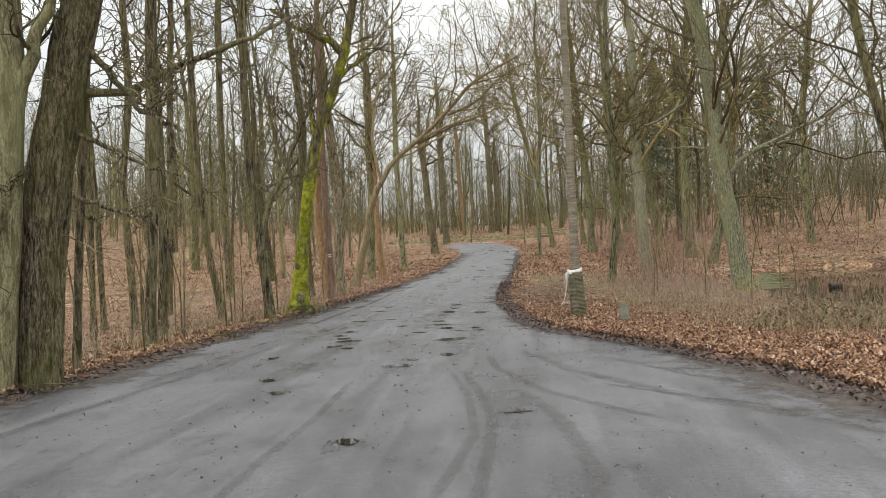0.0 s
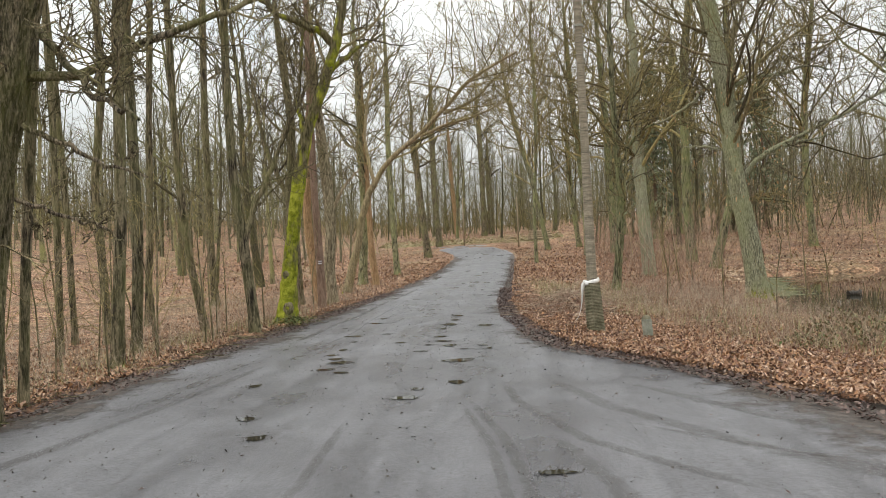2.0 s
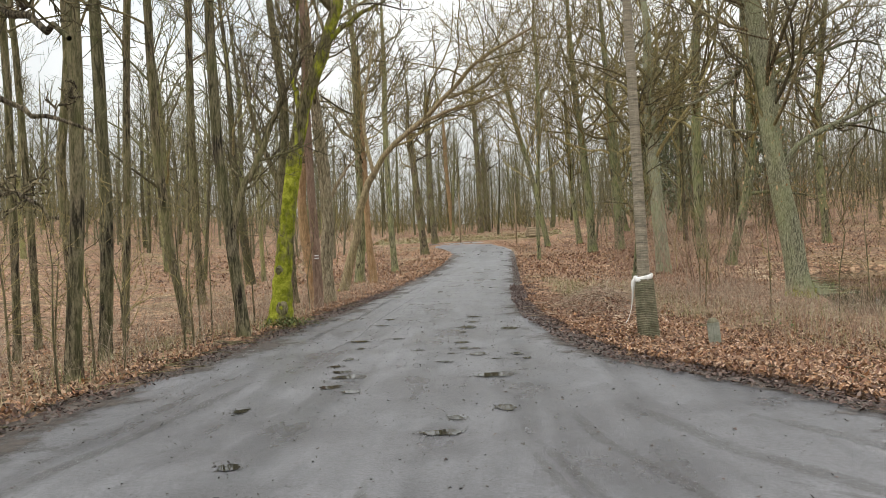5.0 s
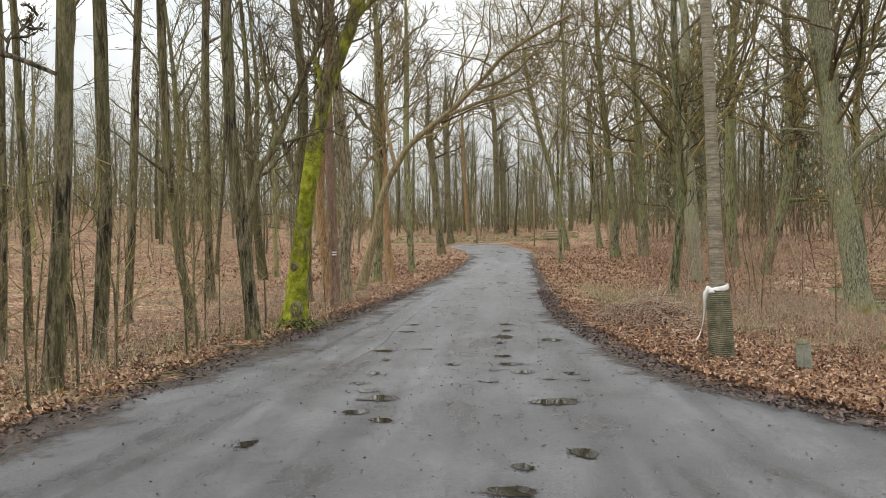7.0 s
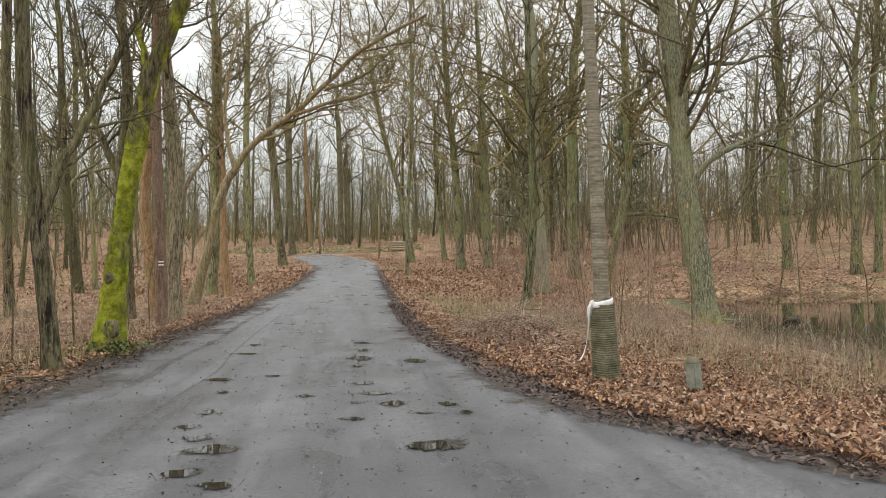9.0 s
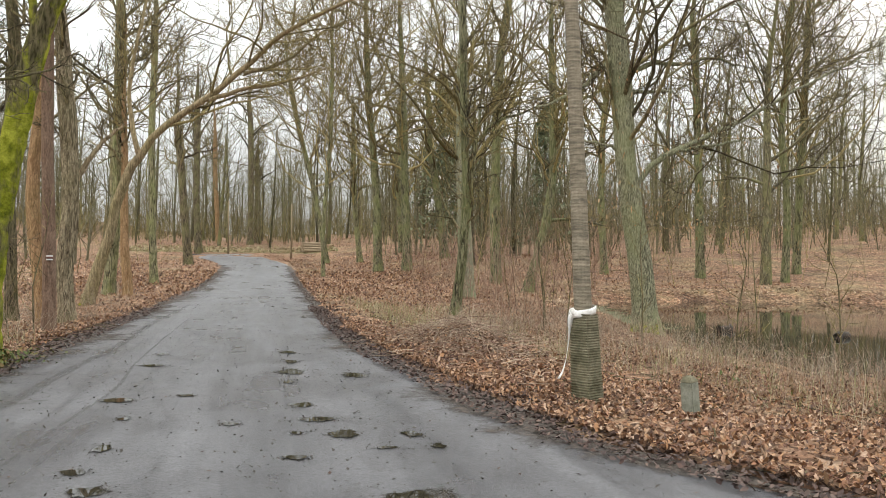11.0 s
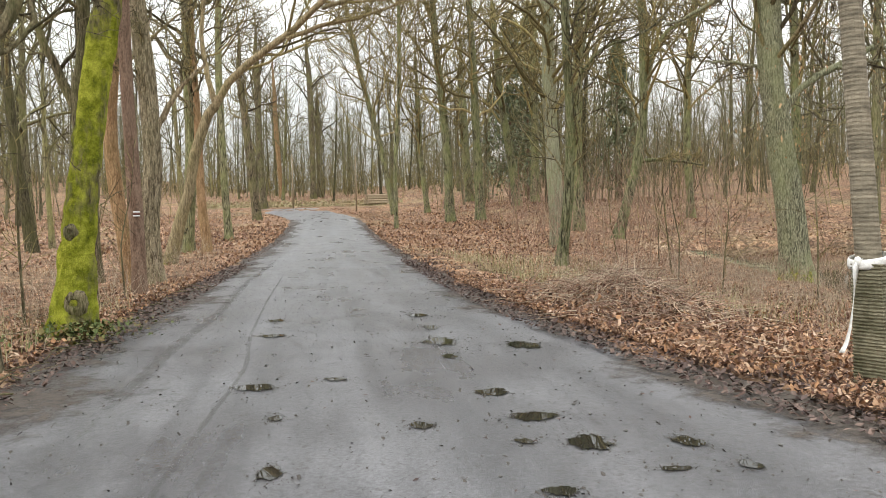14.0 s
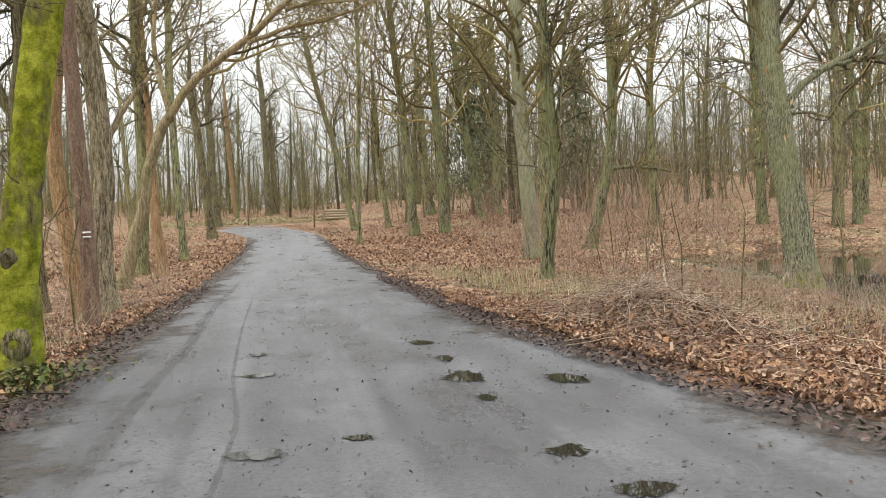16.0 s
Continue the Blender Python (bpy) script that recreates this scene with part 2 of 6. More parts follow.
def plain(name, a, c, rough, scale=8.0, strength=0.4, dist=0.01, stretch=(1, 1, 1), spec=0.3):
    m, n, l, b = material(name, rough, spec)
    t = noise_tex(n, l, coords(n, l, stretch), scale, 6, 0.65)
    f = noise_tex(n, l, coords(n, l), scale * 7, 3)
    l.new(mix(n, l, 0.45, ramp(n, l, t, (0.3, a), (0.7, c)), ramp(n, l, f, (0.3, grey(0.6)), (0.7, grey(1.3))), "MULTIPLY"), b.inputs["Base Color"])
    bump(n, l, b, t, strength, dist)
    return m


MUD = plain("dark_wet_mud", (0.035, 0.03, 0.026), (0.09, 0.078, 0.066), 0.5, 10)
PLAIN_TRACK = plain("tyre_packed_mud", (0.08, 0.074, 0.07), (0.13, 0.121, 0.114), 0.5, 5, 0.5, 0.01, (1, 1, 1))
CONCRETE = plain("mossy_concrete", (0.07, 0.068, 0.035), (0.26, 0.235, 0.16), 0.9, 5)
CONCRETE_PALE = plain("weathered_concrete", (0.17, 0.18, 0.13), (0.36, 0.36, 0.3), 0.9, 7)
POLE_WOOD = plain("weathered_pole_timber", (0.1, 0.085, 0.06), (0.32, 0.275, 0.2), 0.85, 4, 0.4, 0.01, (1, 1, 6))
TAPE = plain("white_plastic_tape", (0.72, 0.71, 0.67), (0.82, 0.81, 0.78), 0.5, 6)
PAINT_WHITE = plain("white_blaze_paint", (0.7, 0.7, 0.68), (0.82, 0.82, 0.8), 0.7, 20)
PAINT_RED = plain("dark_blaze_paint", (0.1, 0.05, 0.04), (0.16, 0.07, 0.05), 0.7, 20)
STONE = plain("road_grit", (0.06, 0.055, 0.05), (0.2, 0.19, 0.175), 0.85, 9)
LOG = plain("sodden_log", (0.025, 0.02, 0.016), (0.08, 0.065, 0.05), 0.6, 6)
RAIL = plain("bleached_timber", (0.22, 0.17, 0.11), (0.38, 0.3, 0.2), 0.85, 6)


def patchy(m, scale, a, c, top=0.85):
    """Worn through in patches and thinning out at its rim, so that what lies beneath shows."""
    n, l = m.node_tree.nodes, m.node_tree.links
    clear, blend = n.new("ShaderNodeBsdfTransparent"), n.new("ShaderNodeMixShader")
    rim, add = n.new("ShaderNodeAttribute"), n.new("ShaderNodeMath")
    rim.attribute_name = "fade"
    add.operation = "MULTIPLY_ADD"
    l.new(rim.outputs["Fac"], add.inputs[0])
    add.inputs[1].default_value = 0.5
    l.new(noise_tex(n, l, coords(n, l), scale, 6, 0.75), add.inputs[2])
    l.new(ramp(n, l, add.outputs["Value"], (a + 0.3, grey(0)), (c + 0.3, grey(top))), blend.inputs["Fac"])
    l.new(clear.outputs["BSDF"], blend.inputs[1])
    l.new(n["Principled BSDF"].outputs["BSDF"], blend.inputs[2])
    l.new(blend.outputs["Shader"], n["Material Output"].inputs["Surface"])
    return m


TRACK = patchy(PLAIN_TRACK, 4.5, 0.37, 0.72, 0.34)
MUD_VERGE = patchy(plain("trodden_mud", (0.05, 0.042, 0.036), (0.14, 0.115, 0.095), 0.7, 12, 0.8, 0.02), 2.6, 0.4, 0.62)
MUD_DAMP = patchy(plain("damp_mud", (0.04, 0.036, 0.032), (0.09, 0.08, 0.07), 0.4, 12), 9.0, 0.46, 0.66, 0.62)


def water(name, tint, rough, ripple):
    m, n, l, b = material(name, rough, 0.5)
    b.inputs["IOR"].default_value = 1.33
    c = noise_tex(n, l, coords(n, l), 0.8, 4)
    l.new(ramp(n, l, c, (0.35, tint), (0.7, tuple(v * 1.6 for v in tint))), b.inputs["Base Color"])
    bump(n, l, b, noise_tex(n, l, coords(n, l, (1, 0.5, 1)), 7, 3), ripple, 0.01)
    return m


POND_WATER = water("still_pond_water", (0.016, 0.017, 0.011), 0.02, 0.05)
PUDDLE = patchy(water("puddle_water", (0.018, 0.017, 0.013), 0.01, 0.015), 10.0, 0.5, 0.53, 1.0)
MOSS_THIN = patchy(moss_material("thin_moss"), 6.0, 0.42, 0.6, 1.0)
ALGAE = patchy(plain("pond_algae", (0.06, 0.066, 0.025), (0.15, 0.15, 0.06), 0.7, 6), 1.1, 0.42, 0.6, 0.85)

# ---- the lie of the land ----
PROFILE_Y = (-400, 20, 30, 45, 55, 68, 80, 86, 93, 100, 112, 160, 300, 900)
PROFILE_Z = (0, 0, 0.08, 0.25, 0.6, 1.2, 1.6, 1.8, 2.4, 3.2, 4.2, 6.5, 12, 20)
LEFT_Y = (-30, 0, 6.5, 11, 15, 20, 30, 45, 55, 65, 75, 84, 92)
LEFT_X = (-6.2, -5.1, -4.7, -4.45, -4.35, -4.25, -3.95, -3.8, -3.7, -3.75, -4.6, -6.2, -8.2)
RIGHT_Y = (-30, 0, 5.2, 6.8, 9.2, 11.5, 13.2, 15.5, 18, 23, 32, 42, 53, 63, 73, 84, 92)
RIGHT_X = (9, 6.3, 4.8, 4.45, 3.5, 2.25, 1.75, 1.5, 1.2, 1.02, 1.05, 1.2, 1.3, 1.4, 1.3, 0.6, -1.2)
POND = (20.0, 28.0, 9.3, 14.3)
SLANT = 0.25
WATER_Z = -0.42


def smooth(a, b, x):
    t = np.clip((x - a) / (b - a), 0, 1)
    return t * t * (3 - 2 * t)


def shore(x, y):
    """Under 1 inside the pond's outline, a rounded block."""
    return (((x - POND[0] - SLANT * (y - POND[1])) / POND[2]) ** 4 + ((y - POND[1]) / POND[3]) ** 4) ** 0.25


def terrain(x, y):
    """Height of the woodland floor; the road follows the profile alone."""
    x, y = np.asarray(x, float), np.asarray(y, float)
    z = np.interp(y, PROFILE_Y, PROFILE_Z)
    dl = np.interp(y, LEFT_Y, LEFT_X) - x
    dr = x - np.interp(y, RIGHT_Y, RIGHT_X)
    z = z - 0.25 * smooth(0.3, 3, dl) * (1 - smooth(9, 16, dl)) * (1 - smooth(22, 34, y))
    z = z + 5.5 * smooth(8, 70, dl) + 6 * smooth(60, 300, dl)
    z = z - 0.2 * smooth(0.5, 4, dr) * smooth(6, 13, y) * (1 - smooth(38, 50, y))
    z = z + 3 * smooth(18, 75, dr) * smooth(30, 62, y) + 6 * smooth(60, 300, dr)
    z = z + 1.0 * smooth(5, 15, dr) * smooth(46, 66, y)
    z = z + 0.16 * np.exp(-((x - 2.7) / 1.1) ** 2 - ((y - 18.5) / 3.2) ** 2)
    e = shore(x, y) + 0.03 * np.sin(x * 1.1 + y * 0.7) + 0.02 * np.sin(y * 2.3 - x)
    basin = 1 - smooth(0.9, 1.12, e)
    z = z * (1 - basin) + (WATER_Z - 0.45) * basin
    return z

# ---- mesh helpers ----


def mesh_of(name, verts, faces, mat, smooth_shade=True, fade=None):
    """A mesh from arrays: faces of one corner count, or a list of such arrays."""
    me = bpy.data.meshes.new(name)
    groups = faces if isinstance(faces, list) else [faces]
    groups = [np.asarray(f, np.int32) for f in groups if len(f)]
    loops = np.concatenate([f.ravel() for f in groups])
    counts = np.concatenate([np.full(len(f), f.shape[1], np.int32) for f in groups])
    starts = np.concatenate([[0], np.cumsum(counts)[:-1]]).astype(np.int32)
    me.vertices.add(len(verts))
    me.vertices.foreach_set("co", np.asarray(verts, np.float32).ravel())
    me.loops.add(len(loops))
    me.loops.foreach_set("vertex_index", loops)
    me.polygons.add(len(counts))
    me.polygons.foreach_set("loop_start", starts)
    me.polygons.foreach_set("use_smooth", np.full(len(counts), smooth_shade))
    me.update(calc_edges=True)
    if fade is not None:
        me.attributes.new("fade", "FLOAT", "POINT").data.foreach_set("value", np.asarray(fade, np.float32))
    me.materials.append(mat)
    return me


def link(name, me, parent=None, label="", at=None):
    ob = new(name, me)
    if parent is not None:
        ob.parent = parent
    if at is not None:
        ob.matrix_basis = at
    return tagged(ob, label)


def part(name, bm, mat, parent, label="", smooth_shade=False):
    me = bpy.data.meshes.new(name)
    bm.to_mesh(me)
    bm.free()
    for p in me.polygons:
        p.use_smooth = smooth_shade
    me.materials.append(mat)
    return link(name, me, parent, label)


def unit(v):
    return v / np.maximum(np.linalg.norm(v, axis=-1, keepdims=True), 1e-9)


def tubes(pts, rad, sides, cap=True):
    """Tubes round many spines at once: pts (B, n, 3), rad (B, n). Returns vertices and quads."""
    B, n, _ = pts.shape
    tan = unit(np.gradient(pts, axis=1))
    ref = np.where(np.abs(tan[:, :1, 2:3]) > 0.9, np.array([1.0, 0, 0]), np.array([0, 0, 1.0]))
    u = unit(np.cross(tan, np.broadcast_to(ref, tan.shape)))
    v = np.cross(tan, u)
    a = np.arange(sides) * 2 * np.pi / sides
    ring = u[:, :, None, :] * np.cos(a)[None, None, :, None] + v[:, :, None, :] * np.sin(a)[None, None, :, None]
    verts = pts[:, :, None, :] + ring * rad[:, :, None, None]
    i = np.arange(n - 1)[:, None] * sides
    j = np.arange(sides)[None, :]
    q = np.stack([i + j, i + (j + 1) % sides, i + sides + (j + 1) % sides, i + sides + j], -1).reshape(-1, 4)
    quads = (np.arange(B)[:, None, None] * n * sides + q[None]).reshape(-1, 4)
    return verts.reshape(-1, 3), quads


def join(chunks):
    verts, faces, k = [], [], 0
    for v, f in chunks:
        verts.append(v)
        faces.append(f + k)
        k += len(v)
    return np.concatenate(verts), np.concatenate(faces)


def resample(pts, n):
    """A smooth curve through a few points, cut into n even steps."""
    pts = np.asarray(pts, float)
    d = np.concatenate([[0], np.cumsum(np.linalg.norm(np.diff(pts, axis=0), axis=1))])
    s = np.linspace(0, d[-1], max(n * 4, 16))
    c = np.stack([np.interp(s, d, pts[:, k]) for k in range(3)], -1)
    for _ in range(max(2, n // 4)):
        c[1:-1] = 0.25 * c[:-2] + 0.5 * c[1:-1] + 0.25 * c[2:]
    return c[np.linspace(0, len(c) - 1, n).round().astype(int)]


def sprout(r, pts, rad, per, t0, t1, angle, length, steps, up=0.12, wander=0.3, thin=0.6, tip=0.25, least=0.006):
    """Side shoots of many spines at once. length: their own length over their parent's."""
    B, n, _ = pts.shape
    N = B * per
    par = np.repeat(np.arange(B), per)
    t = (np.tile((np.arange(per) + 0.5) / per, B) + r.uniform(-0.5, 0.5, N) / per) * (t1 - t0) + t0
    x = np.clip(t, 0, 0.999) * (n - 1)
    i = x.astype(int)
    f = (x - i)[:, None]
    start = pts[par, i] * (1 - f) + pts[par, i + 1] * f
    r0 = rad[par, i] * (1 - f[:, 0]) + rad[par, i + 1] * f[:, 0]
    tan = unit(pts[par, i + 1] - pts[par, i])
    side = unit(np.cross(tan, r.normal(size=(N, 3))))
    a = np.radians(r.uniform(angle[0], angle[1], N))[:, None]
    way = tan * np.cos(a) + side * np.sin(a)
    plen = np.linalg.norm(np.diff(pts, axis=1), axis=2).sum(1)[par]
    L = plen * length * r.uniform(0.6, 1.25, N) * (1.15 - 0.6 * t)
    out = np.empty((N, steps, 3))
    out[:, 0] = start
    for k in range(1, steps):
        way = unit(way + r.normal(size=(N, 3)) * wander + np.array([0, 0, up]))
        out[:, k] = out[:, k - 1] + way * (L / (steps - 1))[:, None]
    r0 = np.maximum(np.minimum(r0 * thin, L * 0.035), least)
    return out, r0[:, None] * np.linspace(1, tip, steps)[None]


TREE_LOOKS = {
    "big_oak": ("oak_tree", "thick deeply furrowed oak beside the road", BARK_OAK),
    "oak": ("broadleaf_tree", "forked olive-grey tree close beside a thick oak", BARK_ASH),
    "mossy_foot": ("broadleaf_tree", "slender bare tree with a moss-covered foot", BARK),
    "plain": ("broadleaf_tree", "bare grey-brown tree in winter among dead leaves", BARK),
    "moss": ("mossy_tree", "leaning tree with bright green moss all over its trunk", MOSS),
    "red": ("broadleaf_tree", "slanting red-brown trunk of a bare tree", BARK_RED),
    "mark": ("broadleaf_tree", "dark brown tree with a white and red trail blaze", BARK_DARK),
    "ridged": ("broadleaf_tree", "deeply ridged tree wrapped in dead vines", BARK_RIDGED),
    "elbow": ("broadleaf_tree", "tan crooked tree that arches over the road", BARK_TAN),
    "grey": ("broadleaf_tree", "smooth grey-green trunk of a bare beech", BARK_GREY),
    "bank_oak": ("oak_tree", "large grey-green oak on the bank of the pond", BARK_CRACKED),
}
tree_count = 0


def tree(kind, place, r0, r1, height, spine, limbs=(), stub=False, spread=0.0):
    """A bare tree: spine gives the trunk's course above its foot, limbs the great branches (radius, course)."""
    global tree_count
    tree_count += 1
    r = np.random.default_rng(100 + tree_count)
    name, label, mat = TREE_LOOKS[kind]
    x, y = place
    if kind == "plain" and (x > 0 and y > 14 or y > 34 and tree_count % 3 == 0):
        label, mat = "bare green-grey furrowed tree in winter among dead leaves", BARK_MOSSY
    near = y < 34
    foot = np.array([x, y, float(terrain(x, y)) - 0.08])
    root = new(name)
    root.matrix_basis = Matrix.Translation(foot)
    tagged(root, label, "tree")
    spine = [p for p in spine if p[2] < 17] or spine[:1]
    if not stub:
        height = max(height, spine[-1][2] * 1.1 + 5)
    course = [(0, 0, -0.1), (0.0, 0.0, 0.12)] + [tuple(p) for p in spine]
    top = np.array(course[-1])
    if not stub and height > top[2] + 0.5:
        lean = unit(top - np.array(course[-2]))
        rest = height - top[2]
        for k in (0.33, 0.66, 1.0):
            p = top + (lean * (1 - 0.4 * k) + np.array([0, 0, 0.4 * k])) * rest * k
            course.append(tuple(p + r.normal(size=3) * 0.12 * np.array([1, 1, 0])))
    craggy = kind in ("big_oak", "ridged", "bank_oak")
    n = 110 if kind == "moss" else 130 if craggy else 44 if near else 20
    line = resample(course, n)
    z_spine = spine[-1][2]
    zz = line[:, 2]
    body = np.interp(zz, [0, max(z_spine, 1), max(height, z_spine + 0.5)], [r0 * 0.86, r1, r1 if stub else 0.03])
    flare = 1 + {"big_oak": 0.1, "oak": 0.25, "mark": 0.35, "red": 0.2, "elbow": 0.25, "moss": 0.8}.get(kind, 0.5 if near else 0.35) * np.exp(-np.maximum(zz, 0) / (r0 * 1.7))
    sides = 32 if kind == "moss" else 72 if craggy else 18 if near else 9
    v, q = tubes(line[None], (body * flare)[None], sides)
    # buttresses at the foot, burrs and slow swellings higher up
    ang = np.tile(np.arange(sides) * 2 * np.pi / sides, n)
    z = v[:, 2]
    axis = np.repeat(line, sides, axis=0)
    ph = r.uniform(0, 6.28, 5)
    swell = 0.13 * np.exp(-np.maximum(z, 0) / (2.5 * r0)) * (np.sin(3 * ang + ph[0]) + 0.7 * np.sin(5 * ang + ph[1])) + 0.045 * np.sin(2 * ang + 1.7 * z + ph[2]) + 0.035 * np.sin(3 * ang - 2.9 * z + ph[3])
    if craggy:
        # long plates of bark with furrows between them
        deep, rows_up = {"big_oak": (0.13, 1.5), "ridged": (0.2, 0.9), "bank_oak": (0.07, 3.0)}[kind]
        twist = 0.5 * z if kind == "ridged" else 0 * z
        plates = np.array([noise.noise(Vector((4.2 * math.cos(a), 4.2 * math.sin(a), h * rows_up + ph[0]))) + 0.5 * noise.noise(Vector((9 * math.cos(a), 9 * math.sin(a), h * rows_up * 2))) for a, h in zip(ang + twist, z)])
        swell = swell - deep * np.exp(-(plates / 0.16) ** 2) + 0.05 * np.sin(3 * ang + 0.6 * z + ph[4])
    if kind == "moss":
        swell = swell + r.normal(size=len(z)) * 0.03 + 0.05 * np.sin(7 * ang + 0.6 * z + ph[4])
    if kind == "moss":
        lumps = np.array([noise.noise(Vector(p) * 5.0) + 0.6 * noise.noise(Vector(p) * 13.0) + 0.35 * noise.noise(Vector(p) * 31.0) for p in v])
        swell = swell + 0.17 * lumps
    v = axis + (v - axis) * (1 + swell)[:, None]
    link("trunk", mesh_of("trunk", v, q, mat), root)
    if kind in ("mossy_foot", "elbow", "ridged", "bank_oak"):
        h = {"mossy_foot": 0.6, "elbow": 0.7, "ridged": 0.5, "bank_oak": 0.9}[kind]
        k = max(3, int((zz < h).sum()))
        sleeve = resample(line[:k], 16)
        sr = np.interp(sleeve[:, 2], zz, body * flare) * 1.06 + 0.012
        sv, sq = tubes(sleeve[None], sr[None], 28)
        sv = sv + np.array([noise.noise_vector(Vector(p) * 9.0) for p in sv]) * 0.03
        link("moss_sleeve", mesh_of("moss_sleeve", sv, sq, MOSS_THIN, True, np.repeat(np.linspace(0.85, -0.1, 16), 28)), root, "thin green moss round the foot")
    spines, radii = [line], [body]
    for lr, course_l in limbs:
        pl = np.array(course_l, float)
        m = 14
        c = resample(pl, m)
        c[1:] += r.normal(size=(m - 1, 3)) * 0.02
        rr = np.linspace(lr, max(lr * 0.35, 0.012), m)
        lv, lq = tubes(c[None], rr[None], 9)
        link("limb", mesh_of("limb", lv, lq, mat), root)
        spines.append(c)
        radii.append(rr)
    # the crown: boughs, branches and twigs
    chunks, twig_chunks = [], []
    for k, (s, rr) in enumerate(zip(spines, radii)):
        s, rr = s[None], rr[None]
        if k == 0:
            if stub:
                continue
            boughs = 34 if kind == "bank_oak" or spread else 20 if near else 24 if x > 0 else 18
            low = 0.25 if kind == "bank_oak" else 0.3 if x > 0 else 0.44
            boughs = boughs if x > 0 or y > 34 else 20 if x > -5.5 and y > 12 else 9
            p1, q1 = sprout(r, s, rr, boughs, low, 0.99, (28, 66), spread or (0.42 if kind == "bank_oak" else 0.38 if x > 0 and y > 34 else 0.3), 8, 0.12, 0.24, 0.22 if kind == "bank_oak" else 0.34)
        else:
            p1, q1 = sprout(r, s, rr, int(np.clip(np.linalg.norm(np.diff(s[0], axis=0), axis=1).sum() * 2.4, 3, 20)), 0.12, 1.0, (30, 75), 0.5 if kind in ("elbow", "bank_oak") else 0.42, 8, 0.12, 0.28, 0.45)
        chunks.append(tubes(p1, q1, 5))
        p2, q2 = sprout(r, p1, q1, 6, 0.15, 1.0, (30, 65), 0.5, 6, 0.08, 0.24, 0.62, 0.4, 0.016 if kind == "bank_oak" else 0.011 if near else 0.024)
        chunks.append(tubes(p2, q2, 4))
        p3, q3 = sprout(r, p2, q2, 5 if near else 4, 0.1, 1.0, (25, 60), 0.6, 3, 0.08, 0.25, 0.6, 0.4, 0.011 if kind == "bank_oak" else 0.008 if near else 0.019)
        twig_chunks.append(tubes(p3, q3, 3))
        p4, q4 = sprout(r, p3, q3, 2 if near or spread else 1, 0.3, 1.0, (25, 55), 0.6, 3 if near else 2, 0.05, 0.2, 0.7, 0.5, 0.006 if near else 0.015)
        twig_chunks.append(tubes(p4, q4, 3))
    # thin shoots low on the trunk
    p5, q5 = sprout(r, line[None], body[None], 6, 0.06, 0.45, (50, 85), 0.07, 5, 0.1, 0.2, 0.05, 0.4)
    p6, q6 = sprout(r, p5, q5, 4, 0.3, 1.0, (30, 60), 0.5, 3, 0.05, 0.2, 0.7, 0.5)
    chunks.append(tubes(p5, q5, 4))
    twig_chunks.append(tubes(p6, q6, 3))
    cv, cq = join(chunks)
    crown = link("crown", mesh_of("crown", cv, cq, TWIG_WARM if kind == "elbow" or (x > 0 and y > 34) else TWIG), root, "bare winter branches")
    tv, tq = join(twig_chunks)
    link("outer_crown", mesh_of("outer_crown", tv, tq, TWIG_WARM if tree_count % 3 == 0 or kind == "elbow" or y > 34 else TWIG), crown, "fine leafless twigs")
    return root


# ---- ground: one sheet to the horizon ----
def steps_between(*runs):
    out = []
    for a, b, d in runs:
        out.append(np.arange(a, b, d))
    return np.unique(np.concatenate(out).round(3))


gx = steps_between((-900, -200, 100), (-200, -60, 14), (-60, -16, 2.5), (-16, 20, 0.25), (20, 60, 2.5), (60, 200, 14), (200, 901, 100))
gy = steps_between((-500, -60, 60), (-60, -6, 4), (-6, 34, 0.25), (34, 100, 0.8), (100, 220, 8), (220, 901, 60))
X, Y = np.meshgrid(gx, gy)
Z = terrain(X, Y)
rough_ground = 0.03 * np.sin(X * 2.1 + np.sin(Y * 1.3)) * np.sin(Y * 1.9 + np.sin(X * 1.1)) + 0.02 * np.sin(X * 5.3 + Y * 3.1) * np.sin(Y * 4.7)
edge_l = np.interp(Y, LEFT_Y, LEFT_X) - X
edge_r = X - np.interp(Y, RIGHT_Y, RIGHT_X)
off_road = np.maximum(edge_l, edge_r)
wave = 0.12 * np.sin(Y * 1.7) + 0.08 * np.sin(Y * 4.1 + 1)
on_road = 1 - smooth(-0.25, 0.3, off_road + wave)
on_road = on_road * (Y < 90)
Z = Z + rough_ground * (1 - on_road) - 0.14 * on_road + 0.035 * smooth(0, 0.5, off_road + wave) * (1 - smooth(0.8, 2, off_road))
gi = np.arange(len(gy) - 1)[:, None] * len(gx) + np.arange(len(gx) - 1)[None]
gq = np.stack([gi, gi + 1, gi + len(gx) + 1, gi + len(gx)], -1).reshape(-1, 4)
ground_ob = link("ground", mesh_of("ground", np.stack([X, Y, Z], -1).reshape(-1, 3), gq, LITTER))
tagged(ground_ob, "woodland floor covered in brown fallen leaves", "ground", kind="structure")

